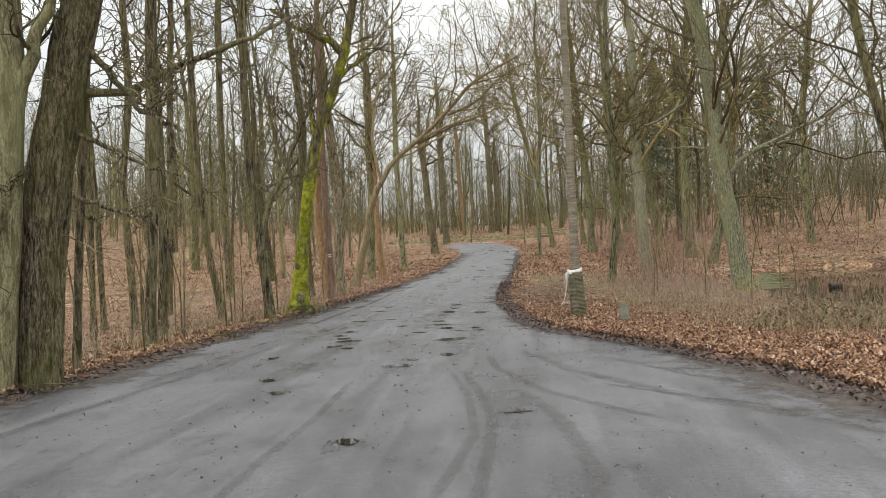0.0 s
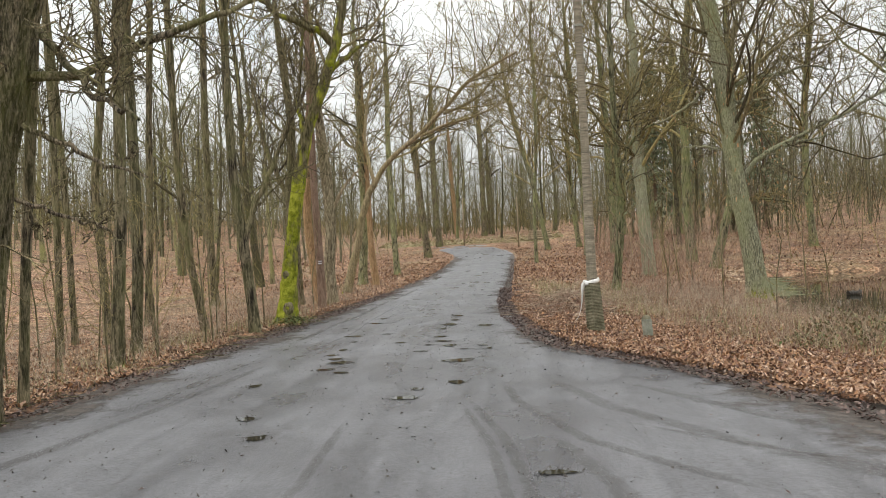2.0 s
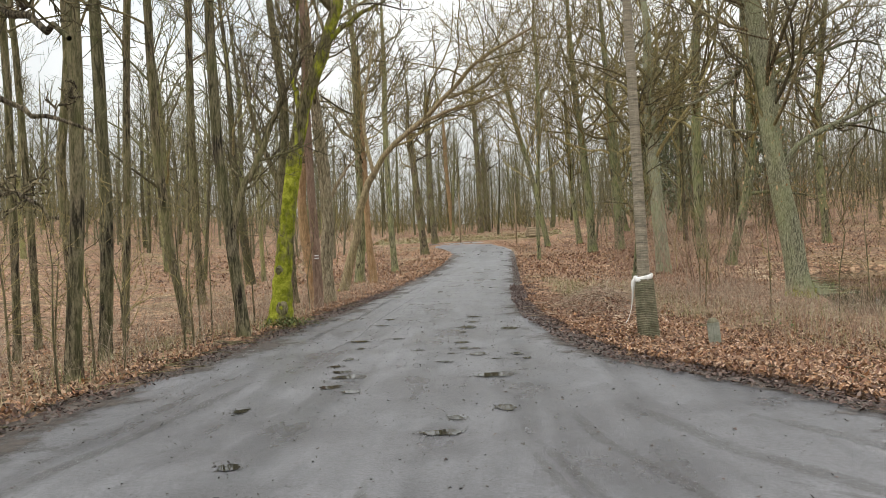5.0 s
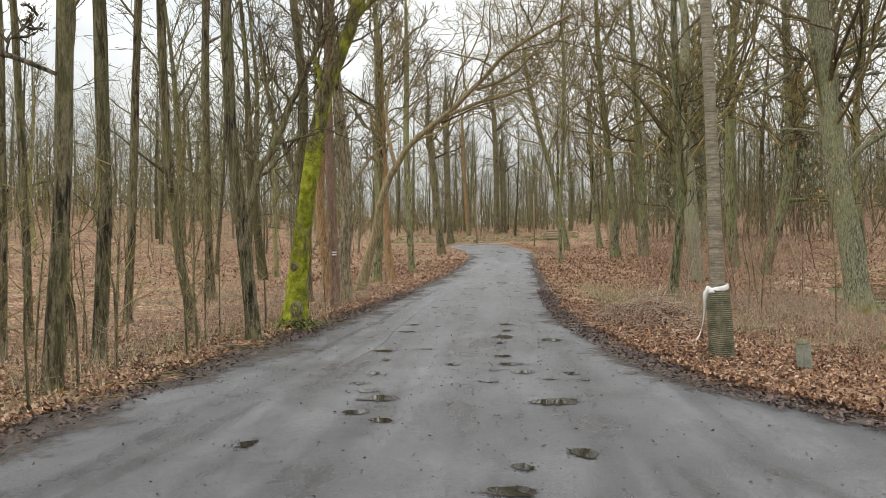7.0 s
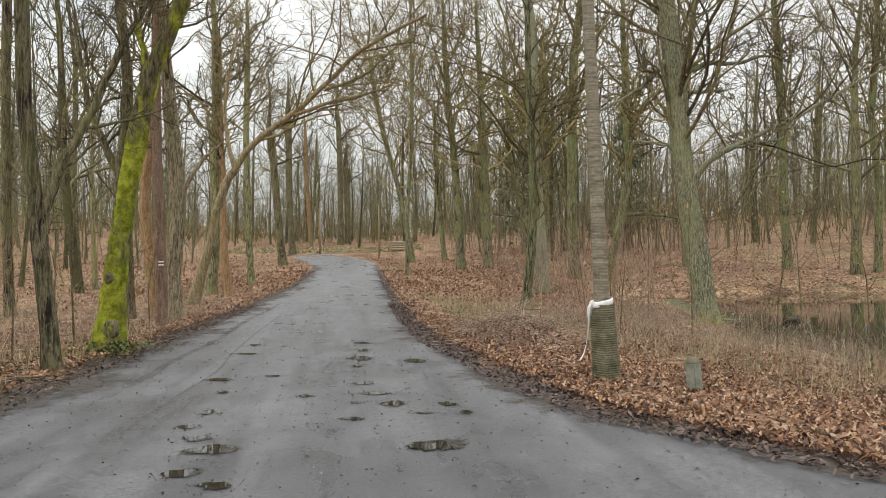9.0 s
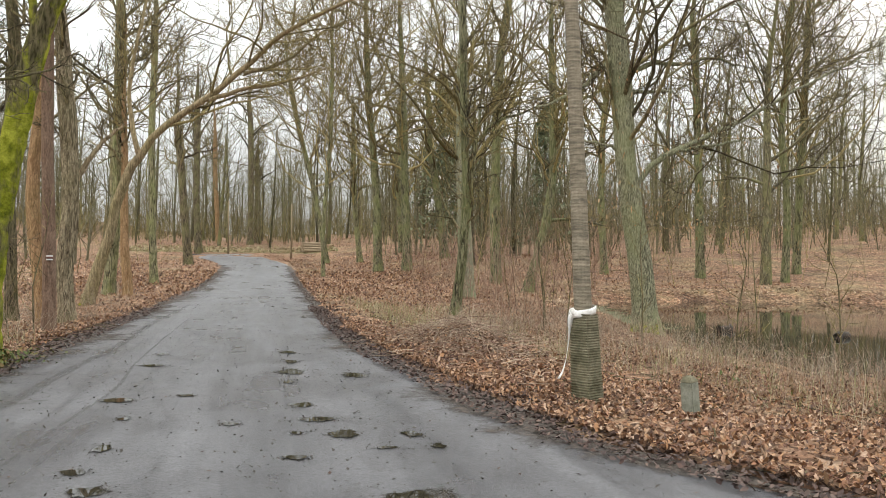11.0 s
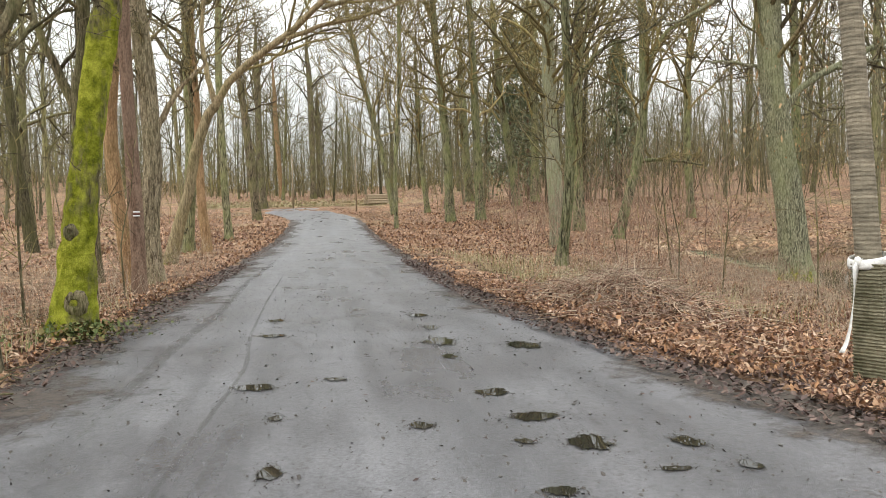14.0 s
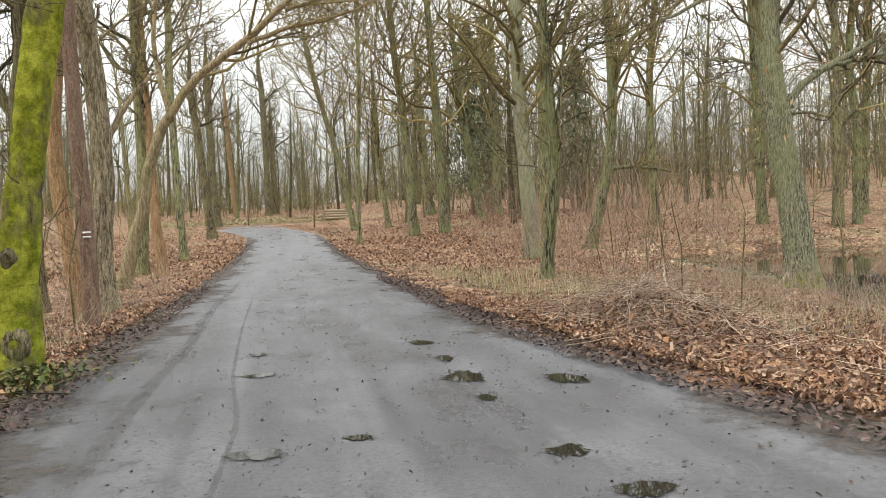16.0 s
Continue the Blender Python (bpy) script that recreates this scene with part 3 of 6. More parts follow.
# ---- road ----
ry = steps_between((-30, -4, 2), (-4, 30, 0.25), (30, 92, 0.6))
cols = 41
s = np.linspace(0, 1, cols)
xl, xr = np.interp(ry, LEFT_Y, LEFT_X) - 0.4, np.interp(ry, RIGHT_Y, RIGHT_X) + 0.4
RX = xl[:, None] * (1 - s) + xr[:, None] * s
RY = np.repeat(ry[:, None], cols, 1)
crown_h = 0.03 * (1 - (2 * s - 1) ** 2)[None]
rut = 0.012 * (np.exp(-((RX + 1.9) / 0.4) ** 2) + np.exp(-((RX - 0.0) / 0.4) ** 2))
RZ = np.interp(RY, PROFILE_Y, PROFILE_Z) + crown_h - rut - 0.03 + 0.006 * np.sin(RX * 3 + RY * 1.3) * np.sin(RY * 2.2) - 0.12 * smooth(0.42, 0.5, np.abs(s - 0.5))[None]
# the far bend to the left
tail = len(ry)
bx, by = [], []
for k in range(1, 9):
    a = 0.45 * k / 8
    bx.append(np.array([xl[-1] - 16 * a * 1.0, xr[-1] - 20 * a]))
    by.append(np.array([92 + 1.0 * np.sin(a * 1.5) - 0.5, 92 + 4.2 * np.sin(a * 1.7)]))
BX = np.array([b[0] * (1 - s) + b[1] * s for b in bx])
BY = np.array([b[0] * (1 - s) + b[1] * s for b in by])
BZ = terrain(BX, BY) + 0.05 - 0.5 * np.linspace(0, 1, 8)[:, None] ** 2
RV = np.stack([np.concatenate([RX, BX]), np.concatenate([RY, BY]), np.concatenate([RZ, BZ])], -1).reshape(-1, 3)
rows_r = tail + 8
ri = np.arange(rows_r - 1)[:, None] * cols + np.arange(cols - 1)[None]
rq = np.stack([ri, ri + 1, ri + cols + 1, ri + cols], -1).reshape(-1, 4)
road = link("road", mesh_of("road", RV, rq, ROAD))
tagged(road, "narrow worn grey forest road with muddy tracks", "road", kind="structure")


def road_z(x, y):
    a, b = np.interp(y, LEFT_Y, LEFT_X) - 0.4, np.interp(y, RIGHT_Y, RIGHT_X) + 0.4
    t = (x - a) / (b - a)
    return np.interp(y, PROFILE_Y, PROFILE_Z) + 0.03 * (1 - (2 * t - 1) ** 2) - 0.012 * (np.exp(-((x + 1.9) / 0.4) ** 2) + np.exp(-((x - 0.0) / 0.4) ** 2)) - 0.03 + 0.006 * np.sin(x * 3 + y * 1.3) * np.sin(y * 2.2)


# ---- pond ----
pa = np.linspace(0, 2 * np.pi, 72, endpoint=False)
corner = (np.cos(pa) ** 4 + np.sin(pa) ** 4) ** -0.25
pond_v = np.stack([POND[0] + POND[2] * 1.1 * corner * np.cos(pa) + SLANT * POND[3] * 1.1 * corner * np.sin(pa), POND[1] + POND[3] * 1.1 * corner * np.sin(pa), np.full(72, WATER_Z)], -1)
pond = link("water", mesh_of("water", pond_v, np.arange(72)[None], POND_WATER, False))
tagged(pond, "still dark pond water with drowned leaves", "pond", kind="structure")

# ---- far woods: hundreds of bare trees nobody could count ----
def wood_tree(seed, height, radius):
    r = np.random.default_rng(seed)
    c = np.array([[0, 0, -0.3], [0, 0, height * 0.3], [0, 0, height * 0.6], [0, 0, height]], float)
    c[1:, :2] += np.cumsum(r.normal(size=(3, 2)) * height * 0.022, axis=0)
    line = resample(c, 9)
    body = np.interp(line[:, 2], [0, height * 0.55, height], [radius, radius * 0.65, 0.02])
    body[0] *= 1.3
    ch = [tubes(line[None], body[None], 6)]
    p1, q1 = sprout(r, line[None], body[None], 13, 0.22, 0.99, (25, 60), 0.32, 5, 0.16, 0.16, 0.45)
    ch.append(tubes(p1, q1, 4))
    p2, q2 = sprout(r, p1, q1, 5, 0.15, 1.0, (30, 60), 0.55, 3, 0.1, 0.22, 0.6, 0.4, 0.032)
    ch.append(tubes(p2, q2, 3))
    p3, q3 = sprout(r, p2, q2, 3, 0.2, 1.0, (25, 60), 0.65, 2, 0.1, 0.22, 0.6, 0.4, 0.024)
    ch.append(tubes(p3, q3, 3))
    return join(ch)


def back_tree(seed, height, radius):
    """A plainer tree for the depth of the wood."""
    r = np.random.default_rng(seed)
    c = np.array([[0, 0, -0.3], [0, 0, height * 0.5], [0, 0, height]], float)
    c[1:, :2] += r.normal(size=(2, 2)) * 0.4
    line = resample(c, 5)
    body = np.interp(line[:, 2], [0, height * 0.55, height], [radius, radius * 0.65, 0.03])
    p1, q1 = sprout(r, line[None], body[None], 11, 0.2, 0.99, (25, 60), 0.33, 3, 0.16, 0.16, 0.45, 0.3, 0.03)
    p2, q2 = sprout(r, p1, q1, 6, 0.15, 1.0, (30, 60), 0.6, 2, 0.1, 0.22, 0.6, 0.4, 0.025)
    return join([tubes(line[None], body[None], 5), tubes(p1, q1, 3), tubes(p2, q2, 3)])


protos = [wood_tree(40 + k, h, rad) for k, (h, rad) in enumerate(((17, 0.2), (19, 0.24), (15, 0.15), (20, 0.28), (13, 0.11), (18, 0.18), (16, 0.14)))]
r = np.random.default_rng(5)
spots = []
for _ in range(6000):
    x, y = r.uniform(-75, 90), r.uniform(-25, 165)
    dl, dr = np.interp(y, LEFT_Y, LEFT_X) - x, x - np.interp(y, RIGHT_Y, RIGHT_X)
    d = max(dl, dr)
    if y > 100:
        d = 30
    e = shore(x, y)
    if e < 1.25 or d < (9 if y < 34 else 6.5) or (dr > 0 and y < 30 and dr < 16) or (dr > 0 and 30 < y < 60 and dr < 11):
        continue
    if dl > 0 and y < 34 and dl < 9:
        continue
    gap = 2.4 if y < 90 else 3.0
    if any((x - a) ** 2 + (y - b) ** 2 < gap * gap for a, b in spots):
        continue
    if abs(x) > 45 and y < 20:
        continue
    spots.append((x, y))
    if len(spots) >= 175:
        break
chunks = []
for k, (x, y) in enumerate(spots):
    v, q = protos[k % len(protos)]
    a, sc = r.uniform(0, 6.28), r.uniform(0.75, 1.15)
    ca, sa = math.cos(a) * sc, math.sin(a) * sc
    w = np.stack([v[:, 0] * ca - v[:, 1] * sa + x, v[:, 0] * sa + v[:, 1] * ca + y, v[:, 2] * sc + float(terrain(x, y))], -1)
    chunks.append((w, q))
backs = [back_tree(60 + k, 15 + k, 0.16 + 0.02 * k) for k in range(5)]
for k in range(430):
    a, far = r.uniform(-1.25, 1.25), r.uniform(85, 230)
    x, y = math.sin(a) * far, math.cos(a) * far + 10
    if y < 30 or (y < 112 and abs(x) < 14) or (y < 104 and -26 < x < 4):
        continue
    v, q = backs[k % 5]
    t, sc = r.uniform(0, 6.28), r.uniform(0.8, 1.2)
    ca, sa = math.cos(t) * sc, math.sin(t) * sc
    chunks.append((np.stack([v[:, 0] * ca - v[:, 1] * sa + x, v[:, 0] * sa + v[:, 1] * ca + y, v[:, 2] * sc + float(terrain(x, y))], -1), q))
n = 1500
a, far = r.uniform(-1.15, 1.15, n), r.uniform(62, 230, n)
x, y = np.sin(a) * far, np.cos(a) * far + 8
d = np.maximum(np.interp(y, LEFT_Y, LEFT_X) - x, x - np.interp(y, RIGHT_Y, RIGHT_X))
keep = ((d > 9) | (y > 106)) & ~((y > 84) & (y < 104) & (x > -34) & (x < 4)) & (y > 38)
x, y = x[keep], y[keep]
n = len(x)
tall = 4 + 14 * r.beta(1.6, 1.6, n)
pole = np.stack([np.stack([x, y, terrain(x, y) - 0.2], -1), np.stack([x + r.normal(size=n) * 0.5, y, terrain(x, y) + tall * 0.5], -1), np.stack([x + r.normal(size=n) * 1.3, y, terrain(x, y) + tall], -1)], 1)
thick = r.uniform(0.04, 0.13, n)[:, None] * np.array([[1, 0.7, 0.25]])
p2, q2 = sprout(r, pole, thick, 12, 0.08, 1.0, (25, 65), 0.34, 2, 0.1, 0.2, 0.5, 0.4, 0.024)
bv, bq = join([tubes(pole, thick, 4), tubes(p2, q2, 3)])
m = 2600
a, far = r.uniform(-1.2, 1.2, m), r.uniform(100, 190, m)
x, y = np.sin(a) * far, np.cos(a) * far + 8
keep = (y > 108) | (np.abs(x) > 45)
x, y = x[keep], y[keep]
m = len(x)
tall = r.uniform(2.0, 7.0, m)
foot = np.stack([x, y, terrain(x, y) - 0.2], -1)
scrub = np.stack([foot, foot + np.stack([r.normal(size=m) * 0.4, r.normal(size=m) * 0.4, tall * 0.5], -1), foot + np.stack([r.normal(size=m) * 0.9, r.normal(size=m) * 0.9, tall], -1)], 1)
width = r.uniform(0.03, 0.06, m)[:, None] * np.array([[1, 0.7, 0.4]])
p3, q3 = sprout(r, scrub, width, 14, 0.05, 1.0, (25, 75), 0.4, 2, 0.1, 0.2, 0.6, 0.4, 0.03)
sv, sq = join([tubes(scrub, width, 3), tubes(p3, q3, 3)])
tagged(link("far_scrub", mesh_of("far_scrub", sv, sq, TWIG_WARM)), "brown leafless scrub under the distant wood", "woods", kind="stuff")
tagged(link("far_poles", mesh_of("far_poles", bv, bq, BARK_HAZED)), "slender young trees deep in the wood, paled for haze", "woods", kind="stuff")
wv, wq = join(chunks)
woods = link("far_woods", mesh_of("far_woods", wv, wq, BARK_WOODS))
tagged(woods, "bare grey-brown winter woods on rising ground", "woods", kind="stuff")

# ---- trees beside the road ----
tree('big_oak', (-4.81, 7.2), 0.34, 0.255, 17, [(0.06, 0.0, 0.8), (0.12, 0.0, 1.54), (0.3, 0.0, 2.98), (0.49, 0.0, 3.69), (0.63, 0.0, 4.41), (0.84, 0.0, 5.1)], limbs=[(0.058, [(0.77, 0.07, 3.87), (1.2, 0.11, 3.85), (1.66, 0.16, 4.0), (2.15, 0.21, 4.24), (2.83, 0.28, 4.47), (3.25, 1.33, 5.08)]), (0.054, [(0.55, 0.05, 4.77), (0.82, 0.07, 4.47), (1.13, 0.11, 4.05), (1.73, -0.33, 3.53), (2.43, -0.76, 3.17)]), (0.036, [(0.68, 0.06, 3.34), (1.1, 0.11, 3.12), (1.55, 0.15, 2.86), (1.97, 0.2, 2.73)]), (0.029, [(0.55, 0.05, 2.53), (0.96, 0.09, 2.36), (1.41, 0.14, 2.22), (1.74, 0.17, 2.0)]), (0.032, [(0.14, 0.01, 2.8), (-0.08, -0.02, 2.59), (-0.32, -0.04, 2.24), (-0.54, -0.06, 1.96)])])
tree('oak', (-5.1, 6.8), 0.215, 0.15, 15, [(0.08, 0.0, 0.8), (0.15, 0.0, 1.57), (0.23, 0.0, 2.27), (0.35, 0.0, 3.66), (0.36, 0.0, 4.22), (0.34, 0.0, 5.06)], limbs=[(0.105, [(0.37, 0.0, 3.55), (0.58, 0.02, 4.2), (0.78, 0.03, 4.66), (0.93, 0.05, 5.0), (1.15, 0.1, 5.9)]), (0.034, [(0.2, -0.15, 1.9), (0.32, -0.22, 2.3), (0.5, -0.25, 2.75)])])
tree('plain', (-4.86, 8.1), 0.072, 0.06, 11, [(0.08, 0.0, 1.5), (0.18, 0.0, 2.68), (0.25, 0.0, 3.46)])
tree('mossy_foot', (-5.41, 11.23), 0.118, 0.086, 15, [(0.1, 0.0, 1.37), (0.2, 0.0, 2.71), (0.23, 0.0, 4.05), (0.25, 0.0, 5.4)])
tree('plain', (-8.91, 17.17), 0.122, 0.092, 13, [(-0.08, -0.01, 2.22), (-0.18, -0.03, 4.06), (0.11, -0.0, 6.49), (0.04, -0.02, 8.94)])
tree('plain', (-7.11, 15.11), 0.136, 0.102, 14, [(0.15, 0.01, 2.67), (0.11, -0.0, 5.39), (0.09, -0.01, 7.29), (0.1, -0.01, 8.1)])
tree('plain', (-10.17, 21.64), 0.122, 0.094, 13, [(0.19, 0.01, 3.0), (0.33, 0.02, 6.75), (0.53, 0.03, 10.5)])
tree('plain', (-7.45, 19.62), 0.128, 0.094, 14, [(-0.32, -0.04, 1.82), (-0.54, -0.07, 4.05), (-0.63, -0.08, 6.26), (-0.66, -0.09, 8.65), (-0.68, -0.09, 9.67)])
tree('plain', (-10.95, 28.88), 0.170, 0.134, 14, [(-0.1, -0.02, 3.05), (-0.1, -0.03, 7.92), (0.02, -0.03, 12.78)])
tree('plain', (-4.63, 15.73), 0.138, 0.082, 14, [(-0.15, -0.02, 1.78), (-0.35, -0.05, 3.73), (-0.4, -0.06, 5.81), (-0.39, -0.06, 7.89)], limbs=[(0.076, [(-0.15, -0.02, 2.2), (0.08, 0.0, 2.88), (0.44, 0.04, 3.69), (0.91, 0.08, 4.78), (1.5, 0.14, 5.72)])])
tree('plain', (-8.99, 15.31), 0.088, 0.074, 14, [(0.04, -0.0, 1.86), (0.04, -0.01, 3.82), (0.05, -0.01, 5.29)])
tree('plain', (-9.99, 17.48), 0.098, 0.069, 14, [(-0.03, -0.01, 2.21), (-0.11, -0.02, 4.4), (-0.19, -0.04, 6.59)])
tree('moss', (-4.65, 18.12), 0.235, 0.105, 13, [(0.08, 0.01, 0.98), (0.17, 0.01, 1.76), (0.41, 0.03, 3.48), (0.73, 0.06, 5.03), (1.22, 0.11, 6.18), (1.57, 0.14, 7.19), (1.82, 0.17, 8.43)], limbs=[(0.117, [(1.51, 0.14, 7.22), (1.28, 0.11, 7.48), (0.82, 0.06, 7.72), (0.13, -0.01, 8.04), (-0.39, -0.06, 8.53)]), (0.07, [(1.32, 0.12, 6.49), (2.03, 0.19, 7.01), (2.83, 0.27, 7.44)]), (0.063, [(0.69, 0.06, 4.87), (0.49, 0.04, 5.67), (0.65, 0.05, 6.76), (0.83, 0.07, 8.0)])])
tree('red', (-5.96, 26.33), 0.19, 0.145, 11, [(-0.1, 0.0, 1.2), (-0.21, 0.02, 2.03), (-0.32, 0.05, 3.26), (-0.31, 0.08, 3.98), (-0.2, 0.12, 5.2)])
tree('mark', (-4.97, 23.01), 0.155, 0.112, 13, [(-0.02, 0.0, 1.06), (-0.04, 0.0, 1.94), (-0.07, 0.0, 2.92), (-0.1, 0.0, 3.5), (-0.11, 0.0, 4.66), (-0.13, 0.0, 5.43)])
tree('ridged', (-5.15, 25.18), 0.2, 0.2, 13, [(-0.07, 0.0, 1.2), (-0.04, 0.0, 2.0), (0.03, 0.02, 2.68), (0.0, 0.04, 3.81), (-0.06, 0.08, 4.6)], limbs=[(0.076, [(0.12, 0.08, 3.45), (0.35, 0.04, 3.87), (0.75, -0.04, 4.4), (1.19, -0.13, 4.81)]), (0.065, [(-0.08, 0.13, 3.73), (-0.21, 0.18, 4.44), (-0.05, 0.18, 5.41), (0.09, 0.16, 6.06)])])
tree('elbow', (-6.12, 31.70), 0.225, 0.13, 5.2, [(0.3, -0.05, 1.2), (0.66, -0.12, 2.24), (0.84, -0.2, 3.29), (1.3, -0.3, 4.5), (1.53, -0.36, 4.76)], limbs=[(0.118, [(1.53, -0.36, 4.76), (1.98, -0.45, 5.52), (2.83, -0.62, 6.24), (3.67, -0.78, 6.75), (4.71, -0.98, 7.6), (5.55, -1.16, 8.55), (6.6, -3.38, 8.68), (7.77, -5.63, 8.68)]), (0.086, [(1.53, -0.36, 4.76), (1.27, -0.33, 5.71), (1.16, -0.32, 6.86), (1.39, -0.39, 8.38), (1.81, -0.5, 10.29)]), (0.076, [(3.67, -0.78, 6.66), (4.8, -0.99, 7.03), (6.11, -1.24, 7.31), (7.43, -1.49, 7.78)]), (0.067, [(4.71, -0.98, 7.51), (5.93, -1.21, 7.88), (7.43, -1.51, 9.12), (8.56, -1.72, 9.49)])], stub=True)
tree('plain', (-6.64, 37.81), 0.260, 0.220, 15, [(0.14, 0.03, 2.14), (0.27, 0.06, 3.94), (0.23, 0.15, 6.74), (0.24, 0.24, 9.75)])
tree('plain', (-7.03, 27.5), 0.18, 0.15, 15, [(-0.04, 0.0, 2.16), (-0.2, 0.0, 3.79), (-0.29, 0.0, 4.44), (-0.04, 0.0, 5.75), (-0.04, 0.0, 7.39), (-0.19, 0.0, 8.87)], limbs=[(0.12, [(-0.29, 0.0, 4.3), (-0.58, 0.0, 5.01), (-1.01, 0.0, 5.9), (-1.3, 0.0, 7.19), (-1.58, 0.0, 9.14)])])
tree('red', (-5.78, 37.05), 0.216, 0.127, 10, [(-0.19, 0.1, 1.91), (-0.24, 0.17, 3.68), (-0.26, 0.23, 5.64)])
tree('plain', (-6.20, 47.11), 0.230, 0.162, 13, [(-0.13, 0.1, 2.22), (-0.22, 0.21, 5.2), (-0.3, 0.32, 8.45), (-0.2, 0.42, 12.5)])
tree('plain', (-6.56, 68.86), 0.388, 0.302, 17, [(-0.39, 0.21, 4.07), (-0.79, 0.45, 8.84), (-0.61, 0.69, 18.32)])
tree('plain', (-7.83, 93.69), 0.429, 0.368, 16, [(-0.35, 0.27, 6.28), (-0.38, 0.55, 15.49), (-0.22, 0.8, 24.69)])
tree('red', (-6.65, 110.54), 0.370, 0.296, 14, [(-0.57, 0.4, 9.07), (-0.64, 0.55, 13.52), (-0.27, 0.78, 23.88)])
tree('plain', (-2.46, 107.74), 0.472, 0.363, 16, [(0.01, 0.27, 8.87), (-0.16, 0.55, 16.88), (-0.27, 0.81, 24.89)])
tree('plain', (-1.50, 112.87), 0.498, 0.383, 16, [(-0.19, 0.34, 9.83), (-0.41, 0.62, 17.51), (-0.45, 0.89, 25.95)])
tree('plain', (3.01, 54.26), 0.153, 0.119, 20, [(0.02, 0.11, 3.83), (0.42, 0.18, 9.24), (0.49, 0.33, 14.67)], spread=0.5)
tree('plain', (5.03, 75.54), 0.300, 0.225, 20, [(-1.3, 0.52, 7.27), (-2.37, 0.88, 11.33), (-3.33, 1.24, 15.78), (-3.82, 1.46, 19.61)], spread=0.45)
tree('plain', (8.29, 76.99), 0.310, 0.233, 15, [(-0.55, 0.28, 5.3), (-0.7, 0.48, 10.48), (-0.79, 0.72, 17.72)])
tree('plain', (7.47, 60.27), 0.391, 0.215, 20, [(-0.08, 0.16, 4.62), (-0.34, 0.34, 8.55), (-0.72, 0.54, 12.48), (-0.91, 0.7, 16.4)], spread=0.45)
tree('plain', (9.48, 59.39), 0.407, 0.213, 18, [(-0.12, 0.16, 4.39), (-0.25, 0.37, 10.22), (-0.46, 0.59, 16.06)])
tree('plain', (14.16, 86.02), 0.534, 0.416, 17, [(-0.35, 0.22, 4.77), (-0.52, 0.44, 10.72), (-0.46, 0.68, 19.03)])
tree('plain', (14.08, 66.35), 0.425, 0.268, 18, [(-0.62, 0.3, 5.13), (-1.16, 0.52, 8.38), (-1.38, 0.7, 12.87), (-1.42, 0.85, 17.34)])
tree('plain', (17.25, 72.34), 0.472, 0.298, 18, [(0.19, 0.16, 6.91), (0.2, 0.41, 14.87), (0.25, 0.51, 18.85)])
tree('grey', (8.17, 38.06), 0.386, 0.250, 16, [(-0.16, 0.13, 3.15), (-0.27, 0.24, 5.88), (-0.29, 0.31, 8.06), (-0.26, 0.38, 10.43)], limbs=[(0.08, [(-0.26, 0.28, 7.24), (-0.46, 0.34, 7.75), (-0.34, 0.33, 8.39), (-0.4, 0.38, 9.53), (-0.29, 0.38, 10.43)])])
tree('plain', (5.15, 28.79), 0.184, 0.115, 15, [(0.18, 0.0, 1.43), (0.31, 0.02, 2.96), (0.34, 0.06, 4.49), (0.27, 0.14, 6.64), (0.25, 0.17, 7.56)], limbs=[(0.084, [(0.23, -0.0, 1.58), (0.48, 0.0, 3.72), (0.68, 0.02, 5.86), (0.85, 0.03, 7.54)]), (0.061, [(0.63, 0.02, 5.55), (1.23, -0.09, 6.22), (1.84, -0.22, 6.45), (2.45, -0.36, 6.67), (3.07, -0.48, 7.13)])])
tree('plain', (12.55, 42.50), 0.294, 0.187, 15, [(0.44, -0.05, 1.59), (1.08, -0.13, 3.97), (1.38, -0.12, 6.37), (1.39, -0.04, 9.05), (1.36, 0.05, 11.73)], limbs=[(0.161, [(1.37, -0.1, 7.17), (1.92, -0.16, 9.29), (2.61, -0.29, 10.12), (3.55, -0.49, 10.5), (4.36, -0.66, 11.06)]), (0.107, [(1.13, -0.14, 3.83), (2.44, -0.44, 3.86), (3.99, -0.8, 3.57)])])
tree('bank_oak', (8.75, 23.30), 0.333, 0.244, 17, [(-0.13, 0.0, 1.41), (-0.37, 0.02, 2.89), (-0.59, 0.04, 4.37), (-0.67, 0.03, 5.85), (-0.84, 0.04, 7.34), (-0.99, 0.04, 8.52)], limbs=[(0.081, [(-0.3, -0.01, 3.81), (0.02, -0.07, 4.3), (0.61, -0.19, 4.63), (1.88, 0.08, 5.19), (3.39, 0.3, 5.89), (5.11, 0.48, 6.79), (7.06, 0.62, 7.71)]), (0.074, [(-0.44, -0.03, 6.67), (0.07, -0.13, 6.92), (0.8, -0.26, 6.85), (1.6, -0.41, 7.06), (2.19, -0.51, 6.88)]), (0.067, [(-0.47, -0.01, 6.12), (0.07, -0.11, 6.15), (0.55, -0.2, 6.17)]), (0.081, [(-0.8, 0.03, 7.19), (-1.17, 0.1, 6.74), (-1.6, 0.19, 6.3), (-2.33, 0.33, 5.86), (-2.84, 0.43, 5.72)]), (0.052, [(-0.52, 0.02, 4.52), (-1.17, 0.14, 4.82), (-2.04, 0.29, 4.9)]), (0.059, [(0.29, -0.13, 4.52), (1.45, -0.34, 4.81), (2.33, -0.51, 4.95)])])
